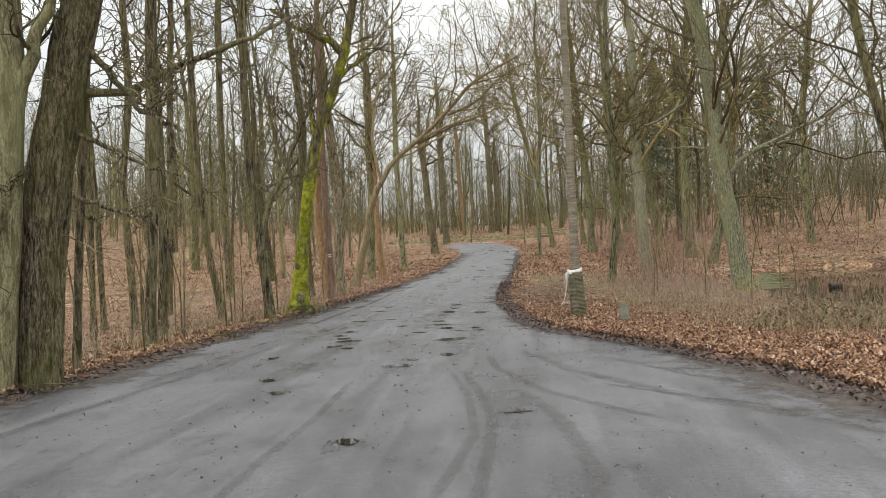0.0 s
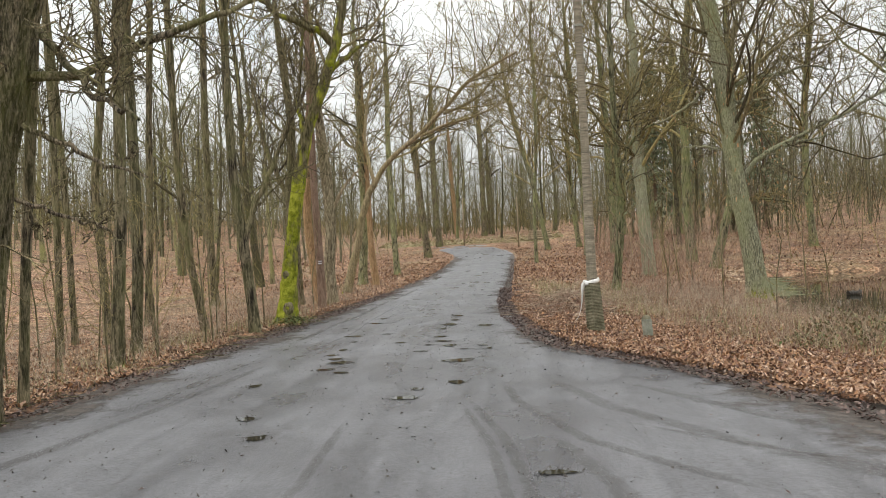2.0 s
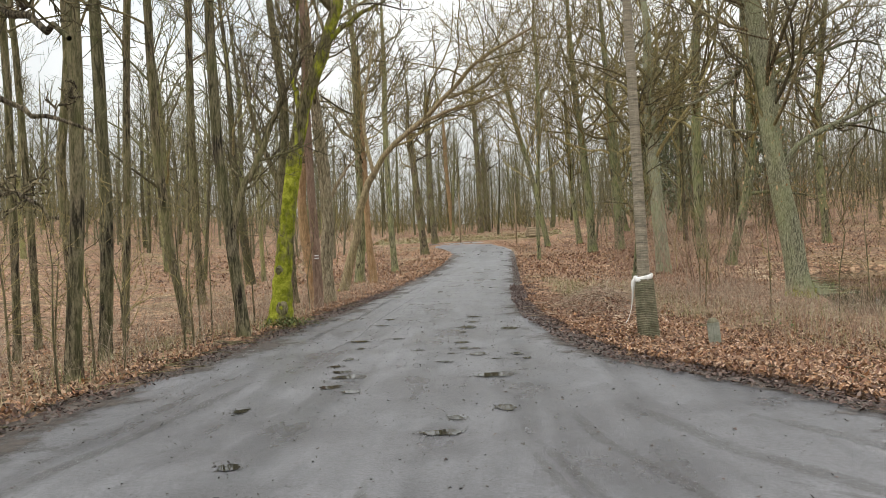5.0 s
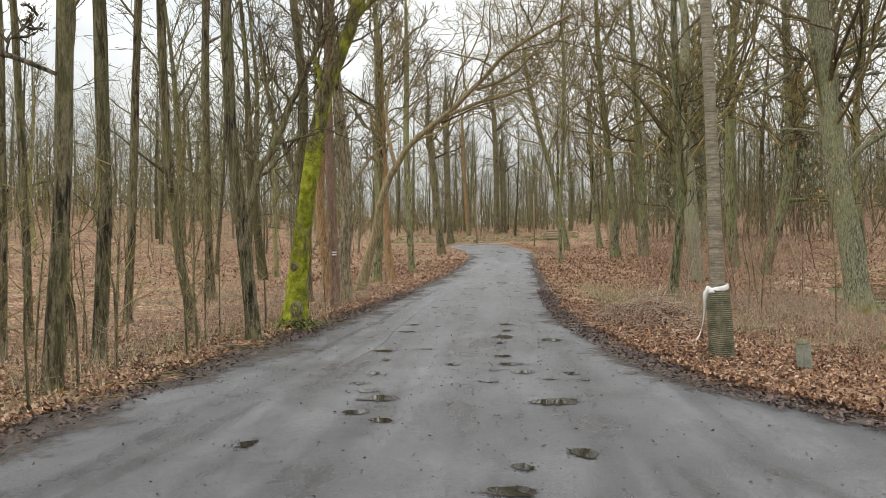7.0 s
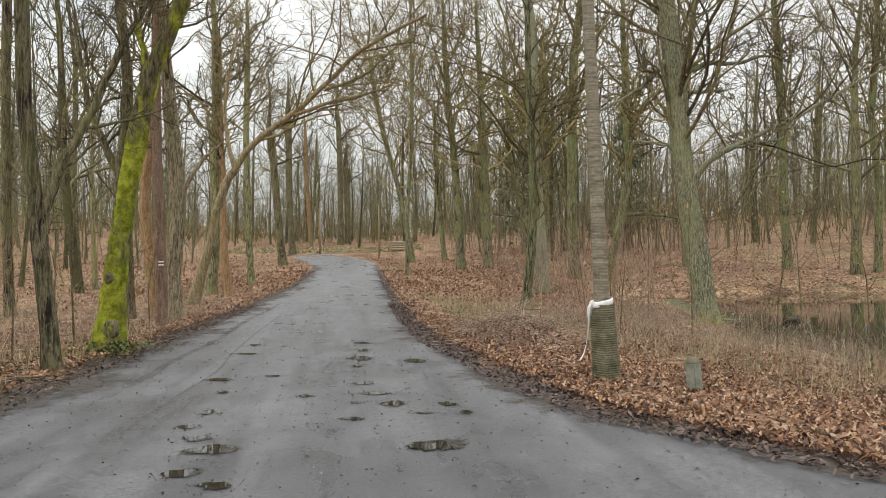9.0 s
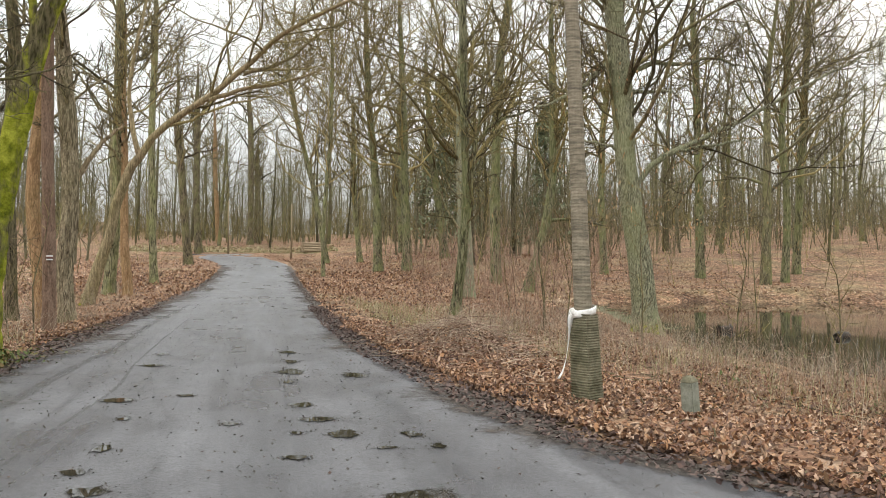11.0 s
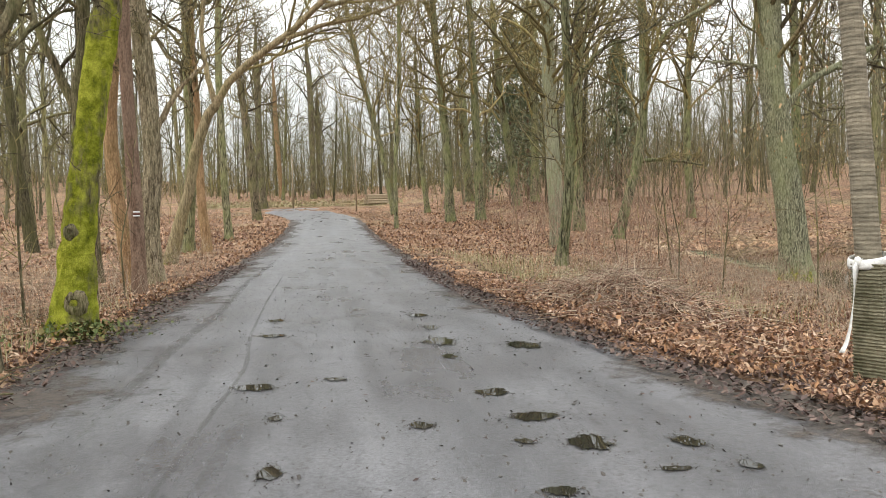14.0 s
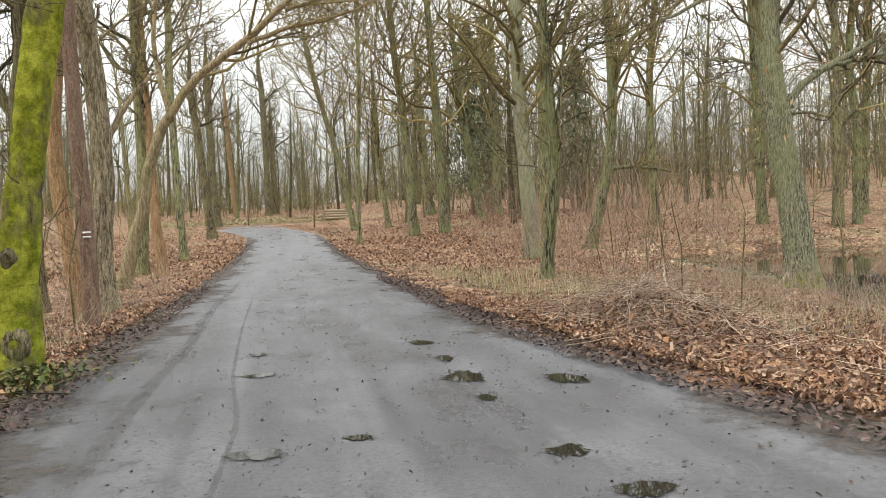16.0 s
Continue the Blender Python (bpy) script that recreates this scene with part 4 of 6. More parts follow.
tree('plain', (9.25, 13.26), 0.151, 0.080, 12, [(-0.08, 0.01, 0.73), (-0.2, 0.01, 1.64), (-0.38, 0.03, 2.65), (-0.57, 0.04, 3.67), (-0.8, 0.05, 4.58), (-0.95, 0.06, 5.39), (-1.03, 0.07, 5.9)], limbs=[(0.03, [(-0.4, 0.03, 2.85), (-0.13, 0.02, 3.15), (0.26, 0.0, 3.43)]), (0.03, [(-0.85, 0.05, 4.78), (-0.36, 0.04, 5.07), (0.33, 0.01, 5.24)])])
tree('plain', (27.94, 50.72), 0.342, 0.228, 17, [(-0.17, -0.06, 5.71), (-0.35, -0.11, 10.65), (-0.53, -0.16, 15.98)])
tree('plain', (12.69, 48.08), 0.374, 0.238, 16, [(-0.16, -0.03, 3.91), (-0.11, -0.12, 8.66), (0.03, -0.22, 13.41), (0.54, -0.37, 16.8)])
tree('plain', (22.5, 54.0), 0.3, 0.2, 18, [(-0.3, 0.0, 5.0), (-0.2, 0.0, 10.0), (0.4, 0.0, 15.0)], spread=0.5)
tree('plain', (32.0, 47.5), 0.28, 0.2, 17, [(0.2, 0.0, 5.0), (-0.3, 0.0, 10.0), (0.3, 0.0, 15.0)], spread=0.5)
tree('plain', (35.67, 51.01), 0.315, 0.236, 17, [(0.21, -0.13, 5.5), (0.41, -0.25, 10.62), (0.62, -0.37, 16.12)])

# ---- the pole and its stump of concrete ----
def ribbed_tube(line, radii, sides, ridge, pitch, square=0.0):
    """A post with close horizontal ridges; square rounds the section towards a block."""
    line = np.asarray(line, float)
    length = np.linalg.norm(line[-1] - line[0])
    n = int(length / pitch * 4)
    t = np.linspace(0, 1, n)
    d = np.linspace(0, 1, len(line))
    c = np.stack([np.interp(t, d, line[:, k]) for k in range(3)], -1)
    rad = np.interp(t, np.linspace(0, 1, len(radii)), radii)
    rad = rad + ridge * np.where(np.arange(n) % 4 < 2, 1, -1) * np.random.default_rng(3).uniform(0.5, 1.2, n)
    a = np.arange(sides) * 2 * np.pi / sides
    shape = 1 / np.maximum(np.abs(np.cos(a)), np.abs(np.sin(a))) ** square
    v = c[:, None, :] + np.stack([np.cos(a) * shape, np.sin(a) * shape, np.zeros(sides)], -1)[None] * rad[:, None, None]
    v = v + np.random.default_rng(4).normal(size=v.shape) * ridge * 0.35
    i = np.arange(n - 1)[:, None] * sides
    j = np.arange(sides)[None]
    q = np.stack([i + j, i + (j + 1) % sides, i + sides + (j + 1) % sides, i + sides + j], -1).reshape(-1, 4)
    top = np.arange(sides)[None] + (n - 1) * sides
    return v.reshape(-1, 3), [q, top]


def utility_pole(x, y):
    root = new("utility_pole")
    root.matrix_basis = Matrix.Translation((x, y, float(terrain(x, y)) - 0.05))
    tagged(root, "weathered ribbed pole set on a mossy stump", "pole")
    v, f = ribbed_tube([(0, 0, -0.2), (-0.04, 0.045, 1.0)], (0.126, 0.118, 0.108), 40, 0.0045, 0.027, 0.95)
    link("stump", mesh_of("stump", v, f, CONCRETE, False), root, "mossy ribbed stump under the pole", Matrix.Translation((0, 0, 0)) @ Matrix.Rotation(0.5, 4, "Z"))
    v, f = ribbed_tube([(-0.045, 0.05, 0.9), (-0.025, 0.35, 3.4), (-0.01, 0.65, 5.9), (0.0, 0.95, 8.4)], (0.096, 0.089, 0.082, 0.077, 0.073, 0.07, 0.067), 16, 0.0014, 0.036)
    link("shaft", mesh_of("shaft", v, f, POLE_WOOD, False), root, "grey ribbed timber shaft")
    band = bmesh.new()
    bmesh.ops.create_cone(band, cap_ends=True, segments=20, radius1=0.098, radius2=0.098, depth=0.04, matrix=Matrix.Translation((-0.01, 0.66, 6.0)))
    part("collar", band, CONCRETE_PALE, root, "pale collar round the shaft")
    return root


def barrier_tape(x, y):
    """White tape wound round the pole, with a loose end that hangs down."""
    root = new("barrier_tape")
    z0 = float(terrain(x, y)) - 0.05
    root.matrix_basis = Matrix.Translation((x, y, z0))
    tagged(root, "white plastic tape tied round the ribbed pole", "tape")
    n = 40
    a = np.linspace(0, 2 * np.pi, n, endpoint=False)
    v = []
    for k, (dz, dr) in enumerate(((-0.035, 0.0), (-0.01, 0.006), (0.02, 0.003), (0.042, -0.002))):
        rr = 0.142 + dr + 0.004 * np.sin(5 * a + k)
        tilt = 0.03 * np.cos(a - 0.2)
        v.append(np.stack([-0.055 + np.cos(a) * rr, 0.05 + np.sin(a) * rr, 1.02 + dz + tilt], -1))
    i = np.arange(3)[:, None] * n
    j = np.arange(n)[None]
    q = np.stack([i + j, i + (j + 1) % n, i + n + (j + 1) % n, i + n + j], -1).reshape(-1, 4)
    ob = link("loop", mesh_of("loop", np.concatenate(v), q, TAPE), root)
    ob.modifiers.new("thick", "SOLIDIFY").thickness = 0.006
    line = resample([(-0.17, 0.0, 1.04), (-0.22, -0.02, 0.98), (-0.235, -0.03, 0.84), (-0.25, -0.03, 0.68), (-0.28, -0.04, 0.52), (-0.32, -0.05, 0.4), (-0.37, -0.06, 0.33)], 22)
    w = np.interp(np.linspace(0, 1, 22), [0, 0.1, 0.22, 0.3, 0.8, 1], [0.03, 0.045, 0.04, 0.024, 0.022, 0.026])
    twist = np.linspace(0.2, 1.7, 22)
    side = np.stack([np.cos(twist), np.sin(twist), 0.15 * np.sin(3 * twist)], -1)
    rv = np.concatenate([line - side * w[:, None], line + side * w[:, None]])
    k = np.arange(21)
    rq = np.stack([k, k + 1, k + 23, k + 22], -1)
    ob = link("loose_end", mesh_of("loose_end", rv, rq, TAPE), root)
    ob.modifiers.new("thick", "SOLIDIFY").thickness = 0.004
    knot = bmesh.new()
    bmesh.ops.create_icosphere(knot, subdivisions=2, radius=0.035, matrix=Matrix.Translation((-0.19, 0.0, 1.02)) @ Matrix.Diagonal((0.9, 0.8, 1.2, 1)))
    part("knot", knot, TAPE, root, smooth_shade=True)
    return root


def marker_post(x, y):
    root = new("marker_post")
    root.matrix_basis = Matrix.Translation((x, y, float(terrain(x, y)) - 0.06)) @ pose(0, 0, 0, -2, -4, 25)
    tagged(root, "short square mossy concrete marker post among leaves", "post")
    bm = bmesh.new()
    bmesh.ops.create_cube(bm, size=1, matrix=Matrix.Translation((0, 0, 0.21)) @ Matrix.Diagonal((0.135, 0.135, 0.42, 1)))
    bmesh.ops.bevel(bm, geom=bm.edges[:], offset=0.012, segments=2, affect="EDGES")
    part("shaft", bm, CONCRETE_PALE, root)
    cap = bmesh.new()
    bmesh.ops.create_cone(cap, cap_ends=True, segments=4, radius1=0.098, radius2=0.055, depth=0.06, matrix=Matrix.Translation((0, 0, 0.446)) @ Matrix.Rotation(math.pi / 4, 4, "Z"))
    bmesh.ops.bevel(cap, geom=cap.edges[:], offset=0.008, segments=2, affect="EDGES")
    part("cap", cap, CONCRETE, root, "chipped mossy cap")
    return root


utility_pole(2.67, 13.58)
barrier_tape(2.67, 13.58)
marker_post(3.5, 12.95)


# ---- trail blaze on the dark trunk ----
def blaze_bar(name, mat, z, height, parent):
    a = np.linspace(-0.42, 0.42, 9) - 1.25
    rr = 0.152
    v = np.concatenate([np.stack([np.cos(a) * rr, np.sin(a) * rr, np.full(9, z + s * height / 2)], -1) for s in (-1, 1)])
    k = np.arange(8)
    ob = link(name, mesh_of(name, v, np.stack([k, k + 1, k + 10, k + 9], -1), mat), parent)
    ob.modifiers.new("thick", "SOLIDIFY").thickness = 0.012
    return ob


blaze = new("trail_blaze")
blaze.matrix_basis = Matrix.Translation((-5.0, 23.0, 1.52))
tagged(blaze, "white, red and white painted trail mark on bark", "trail mark")
blaze_bar("white_bar", PAINT_WHITE, 0.042, 0.028, blaze)
blaze_bar("red_bar", PAINT_RED, 0.006, 0.04, blaze)
blaze_bar("white_bar", PAINT_WHITE, -0.03, 0.028, blaze)

# ---- puddles in the wheel tracks ----
LEFT_PUDDLES = [(-2.2, 14.72, 0.19, 0.16), (-1.52, 14.84, 0.12, 0.07), (-2.24, 17.45, 0.21, 0.12), (-1.93, 12.6, 0.09, 0.13), (-1.96, 13.72, 0.06, 0.09), (-2.25, 18.75, 0.12, 0.15), (-1.57, 10.98, 0.24, 0.2), (-1.68, 10.34, 0.17, 0.12), (-1.36, 9.95, 0.13, 0.11), (-2.33, 9.13, 0.09, 0.13), (-1.78, 11.42, 0.16, 0.12), (-1.98, 11.92, 0.1, 0.1), (-1.71, 7.13, 0.1, 0.13), (-1.31, 6.28, 0.1, 0.13)]
RIGHT_PUDDLES = [(-0.34, 16.56, 0.23, 0.29), (-0.32, 18.75, 0.15, 0.22), (-0.29, 17.58, 0.11, 0.21), (0.48, 16.09, 0.2, 0.27), (-0.39, 15.64, 0.09, 0.12), (-0.32, 14.09, 0.15, 0.15), (-0.21, 13.35, 0.21, 0.12), (-0.02, 12.73, 0.15, 0.19), (-0.99, 13.3, 0.08, 0.11), (-0.41, 12.82, 0.07, 0.06), (-0.46, 11.97, 0.1, 0.08), (0.27, 12.2, 0.1, 0.05), (0.69, 12.16, 0.08, 0.08), (0.28, 10.87, 0.28, 0.23), (0.38, 8.92, 0.12, 0.17), (-0.09, 8.57, 0.1, 0.1), (-0.18, 8.01, 0.22, 0.12), (0.56, 12.61, 0.1, 0.13), (0.02, 4.08, 0.11, 0.13), (1.38, 5.01, 0.16, 0.07)]


def puddle(x, y, wide, long):
    r = np.random.default_rng(int(abs(x) * 1000 + y * 10))
    root = new("puddle")
    root.matrix_basis = Matrix.Translation((x, y, float(road_z(x, y))))
    tagged(root, "shallow muddy rain puddle in the worn road", "puddle", "puddles on the road")
    n = 56
    a = np.arange(n) * 2 * np.pi / n
    lobes = 1 + sum(0.16 / k ** 0.85 * np.sin(k * a + r.uniform(0, 6.28)) for k in (2, 3, 4, 6, 9, 13))
    ox, oy = np.cos(a) * wide * lobes, np.sin(a) * long * lobes
    for name, k, lift, mat, jitter in (("mud_rim", 1.3, 0.006, MUD_DAMP, 0.05), ("water_film", 1.16, 0.009, PUDDLE, 0.0)):
        rings = []
        for f in (1.0, 0.7, 0.35):
            px, py = ox * k * f * (1 + jitter * r.normal(size=n) * (f == 1)), oy * k * f * (1 + jitter * r.normal(size=n) * (f == 1))
            pz = road_z(x + px, y + py) - road_z(x, y) + lift
            if name == "water_film":
                pz = np.full(n, float(np.median(road_z(x + ox, y + oy)) - road_z(x, y)) + 0.0085)
            rings.append(np.stack([px, py, pz], -1))
        v = np.concatenate(rings)
        i = np.arange(2)[:, None] * n
        j = np.arange(n)[None]
        q = np.stack([i + j, i + (j + 1) % n, i + n + (j + 1) % n, i + n + j], -1).reshape(-1, 4)
        link(name, mesh_of(name, v, [q, (np.arange(n) + 2 * n)[None]], mat, False, np.repeat([0.0, 0.62, 1.0], n)), root)
    return root


for spot in LEFT_PUDDLES + RIGHT_PUDDLES:
    puddle(*spot)


# ---- mud trodden in along both edges of the road ----
def mud_verge(ys, xs, inward, wide, seed):
    rr = np.random.default_rng(seed)
    yy = np.arange(-12.0, 70, 0.3)
    ex = np.interp(yy, ys, xs)
    cut = wide * (1 + 0.7 * (1 - smooth(4, 11, yy)) * (inward < 0)) * (0.75 + 0.3 * np.sin(yy * 0.9 + seed) + 0.2 * np.sin(yy * 2.7) + 0.12 * rr.normal(size=len(yy)))
    rows_m = []
    for s in (-0.3, 0.0, 0.3, 0.65, 1.0):
        px = ex + inward * cut * s
        rows_m.append(np.stack([px, yy, road_z(px, yy) + 0.006], -1))
    m = len(yy)
    i = np.arange(4)[:, None] * m
    j = np.arange(m - 1)[None]
    q = np.stack([i + j, i + j + 1, i + m + j + 1, i + m + j], -1).reshape(-1, 4)
    ob = link("mud_edge", mesh_of("mud_edge", np.concatenate(rows_m), q, MUD_VERGE, True, np.repeat([1, 0.95, 0.75, 0.35, 0], m)))
    return tagged(ob, "dark trodden mud along the road's edge", "mud", kind="structure")


mud_verge(LEFT_Y, LEFT_X, 1, 1.5, 1)
mud_verge(RIGHT_Y, RIGHT_X, -1, 1.1, 2)


# ---- tracks that tyres have pressed into the mud ----
def tyre_track(course, width, seed):
    r = np.random.default_rng(seed)
    line = resample([(a, b, 0) for a, b in course], 60)
    side = unit(np.cross(unit(np.gradient(line, axis=0)), [0, 0, 1.0]))
    taper = np.interp(np.linspace(0, 1, 60), [0, 0.12, 0.85, 1], [0.15, 1, 0.9, 0.1])
    rows = []
    for s in (-1, -0.5, 0, 0.5, 1):
        p = line + side * (s * width / 2 * taper * (1 + 0.12 * r.normal(size=60) * (abs(s) == 1)))[:, None]
        p[:, 2] = road_z(p[:, 0], p[:, 1]) + 0.0045
        rows.append(p)
    v = np.concatenate(rows)
    i = np.arange(4)[:, None] * 60
    j = np.arange(59)[None]
    q = np.stack([i + j, i + j + 1, i + 60 + j + 1, i + 60 + j], -1).reshape(-1, 4)
    ob = link("tyre_track", mesh_of("tyre_track", v, q, TRACK, True, np.outer([0, 0.8, 1, 0.8, 0], np.minimum(taper, 1)).ravel()))
    return tagged(ob, "curved damp tyre track pressed into road mud", "tyre track", "tyre tracks on the road")


tyre_track([(1.15, 1.4), (1.17, 2.66), (1.2, 3.7), (1.18, 4.8), (1.0, 6.1), (0.5, 8.2)], 0.17, 1)
tyre_track([(0.85, 2.2), (0.99, 3.4), (1.06, 4.2), (0.9, 5.8), (0.48, 7.8)], 0.15, 2)
tyre_track([(2.9, 4.4), (2.32, 5.1), (1.67, 6.0), (1.14, 7.6), (0.92, 9.2)], 0.2, 3)
tyre_track([(-0.5, 2.2), (-0.52, 3.8), (-0.48, 4.9), (-0.6, 7.0)], 0.16, 4)
tyre_track([(-2.52, 10.5), (-2.49, 12.6), (-2.41, 14.1), (-2.34, 15.5), (-2.48, 17.6), (-2.54, 21.2), (-2.5, 28)], 0.07, 5)
tyre_track([(-3.2, 13.0), (-3.23, 15.8), (-3.23, 17.3), (-3.15, 19.3), (-3.2, 24.8), (-2.95, 33)], 0.24, 6)
tyre_track([(4.6, 3.4), (3.63, 5.1), (2.76, 5.9), (1.95, 6.7)], 0.14, 7)
tyre_track([(1.7, 1.6), (1.95, 3.0), (1.8, 4.6), (1.35, 6.4)], 0.26, 8)
tyre_track([(5.4, 2.2), (4.3, 4.0), (3.1, 5.5), (2.05, 7.3), (1.35, 9.6)], 0.34, 9)
tyre_track([(6.0, 3.2), (4.9, 4.9), (3.5, 6.6), (2.3, 8.8)], 0.3, 10)
tyre_track([(-3.6, 2.0), (-3.35, 5.0), (-3.0, 8.0), (-2.75, 11.5)], 0.28, 11)


# ---- leaves, stalks and grass ----
def curled_leaves(x, y, z, size, r, tilt=0.5):
    """Dead leaves of two curled halves each, broadest past the middle."""
    n = len(x)
    w = r.uniform(0.2, 0.34, n)
    shape = np.zeros((n, 6, 3))
    shape[:, 0, 1], shape[:, 3, 1] = -0.5, 0.5
    for k, side, at, wide in ((1, -1, -0.2, 0.75), (2, -1, 0.22, 1.0), (4, 1, 0.22, 1.0), (5, 1, -0.2, 0.75)):
        shape[:, k, 0], shape[:, k, 1] = side * w * wide * r.uniform(0.75, 1.25, n), at + r.normal(size=n) * 0.06
        shape[:, k, 2] = r.uniform(-0.06, 0.3, n)
    shape[:, 3, 2] = r.uniform(-0.15, 0.35, n)
    shape *= (size * r.uniform(0.55, 1.35, n))[:, None, None]
    shape[:, :, 2] += shape[:, :, 0] * (r.normal(size=n) * tilt)[:, None] + shape[:, :, 1] * (r.normal(size=n) * tilt)[:, None]
    a = r.uniform(0, 2 * np.pi, n)
    ca, sa = np.cos(a)[:, None], np.sin(a)[:, None]
    v = np.stack([shape[:, :, 0] * ca - shape[:, :, 1] * sa + x[:, None], shape[:, :, 0] * sa + shape[:, :, 1] * ca + y[:, None], shape[:, :, 2] + z[:, None]], -1)
    k = np.arange(n)[:, None] * 6
    return v.reshape(-1, 3), np.concatenate([k + np.array([[0, 3, 2, 1]]), k + np.array([[0, 5, 4, 3]])])


def leaf_field(x, y, z, size, r, tilt=0.45):
    """Folded, curled dead leaves as pairs of triangles."""
    n = len(x)
    a = r.uniform(0, 2 * np.pi, n)
    s = size * r.uniform(0.6, 1.3, n)
    wide = r.uniform(0.24, 0.4, n)
    fold = r.uniform(-0.05, 0.28, n)
    shape = np.zeros((n, 4, 3))
    shape[:, 0, 1], shape[:, 2, 1] = -0.5, 0.5
    shape[:, 1, 0], shape[:, 3, 0] = -wide, wide
    shape[:, 1, 2] = shape[:, 3, 2] = fold
    shape[:, 1, 1], shape[:, 3, 1] = r.uniform(-0.15, 0.2, n), r.uniform(-0.15, 0.2, n)
    shape[:, 2, 2] = r.uniform(-0.1, 0.3, n)
    shape *= s[:, None, None]
    tx, ty = r.normal(size=n) * tilt, r.normal(size=n) * tilt
    shape[:, :, 2] += shape[:, :, 0] * tx[:, None] + shape[:, :, 1] * ty[:, None]
    ca, sa = np.cos(a)[:, None], np.sin(a)[:, None]
    v = np.stack([shape[:, :, 0] * ca - shape[:, :, 1] * sa + x[:, None], shape[:, :, 0] * sa + shape[:, :, 1] * ca + y[:, None], shape[:, :, 2] + z[:, None]], -1)
    k = np.arange(n)[:, None] * 4
    f = np.concatenate([k + np.array([[0, 2, 1]]), k + np.array([[0, 3, 2]])])
    return v.reshape(-1, 3), f


def floor_z(x, y):
    return terrain(x, y) + 0.03


def right_bank(n, y0, y1, d0, d1, r, bias=1.6):
    y = r.uniform(y0, y1, n)
    d = d0 + (d1 - d0) * r.uniform(0, 1, n) ** bias
    return np.interp(y, RIGHT_Y, RIGHT_X) + d, y


def left_bank(n, y0, y1, d0, d1, r, bias=1.6):
    y = r.uniform(y0, y1, n)
    d = d0 + (d1 - d0) * r.uniform(0, 1, n) ** bias
    return np.interp(y, LEFT_Y, LEFT_X) - d, y


def dry_land(x, y):
    return shore(x, y) > 1.0


r = np.random.default_rng(21)
sets = [right_bank(76000, 1, 24, 0.1, 5.5, r), right_bank(12000, 24, 60, 0.1, 9, r, 1.2), left_bank(23000, 2, 26, 0.15, 6, r), left_bank(9000, 26, 60, 0.1, 7, r, 1.3), right_bank(5000, 8, 30, 4, 9, r, 1.0), left_bank(11000, 10, 70, 5, 26, r, 1.0), right_bank(13000, 28, 75, 6, 30, r, 1.0), right_bank(7000, 58, 92, 0.3, 24, r, 1.3), left_bank(4500, 58, 92, 0.3, 20, r, 1.3), (r.uniform(-16, 14, 4000), r.uniform(96, 116, 4000))]
x, y = np.concatenate([q[0] for q in sets]), np.concatenate([q[1] for q in sets])
gaps = np.sin(x * 1.3 + 2 * np.sin(y * 0.9)) * np.sin(y * 1.1 + 1.5 * np.sin(x * 0.8)) + 0.5 * np.sin(x * 3.7 + y) * np.sin(y * 3.1)
keep = dry_land(x, y) & ((gaps > -0.45 - 0.5 * r.uniform(0, 1, len(x))) | (y < 13))
x, y = x[keep], y[keep]
close = (y < 18) & (x > 0)
lv, lf = curled_leaves(x[close], y[close], floor_z(x[close], y[close]) + r.uniform(0, 0.045, close.sum()), np.full(close.sum(), 0.046), r, 0.6)
tagged(link("roadside_leaves", mesh_of("roadside_leaves", lv, lf, LEAF, False)), "deep drift of curled brown leaves beside the road", "leaves", kind="stuff")
x, y = x[~close], y[~close]
lv, lf = leaf_field(x, y, floor_z(x, y) + r.uniform(0, 0.045, len(x)), 0.056 + 0.07 * smooth(22, 50, y), r, 0.65)
tagged(link("fallen_leaves", mesh_of("fallen_leaves", lv, lf, LEAF, False)), "thick carpet of curled brown fallen leaves", "leaves", kind="stuff")
sets = [right_bank(14000, 2, 30, -0.4, 0.7, r, 0.9), left_bank(9000, 4, 30, -0.4, 0.7, r, 0.9), right_bank(2500, 30, 60, -0.25, 0.5, r, 0.9), left_bank(2500, 30, 60, -0.25, 0.6, r, 0.9)]
x, y = np.concatenate([q[0] for q in sets]), np.concatenate([q[1] for q in sets])
lv, lf = leaf_field(x, y, np.maximum(terrain(x, y), road_z(x, y)) + r.uniform(0.004, 0.03, len(x)), np.full(len(x), 0.055), r, 0.35)
tagged(link("wet_leaf_edge", mesh_of("wet_leaf_edge", lv, lf, LEAF_WET, False)), "dark wet leaves along the road's edge", "leaves", kind="stuff")
y = r.uniform(1, 45, 900)
x = np.interp(y, LEFT_Y, LEFT_X) + r.beta(0.6, 0.6, 900) * (np.interp(y, RIGHT_Y, RIGHT_X) - np.interp(y, LEFT_Y, LEFT_X))
lv, lf = leaf_field(x, y, road_z(x, y) + 0.006, np.full(900, 0.04), r, 0.12)
tagged(link("scattered_leaves", mesh_of("scattered_leaves", lv, lf, LEAF_WET, False)), "bits of leaf and bark scattered over the road", "leaves", kind="stuff")


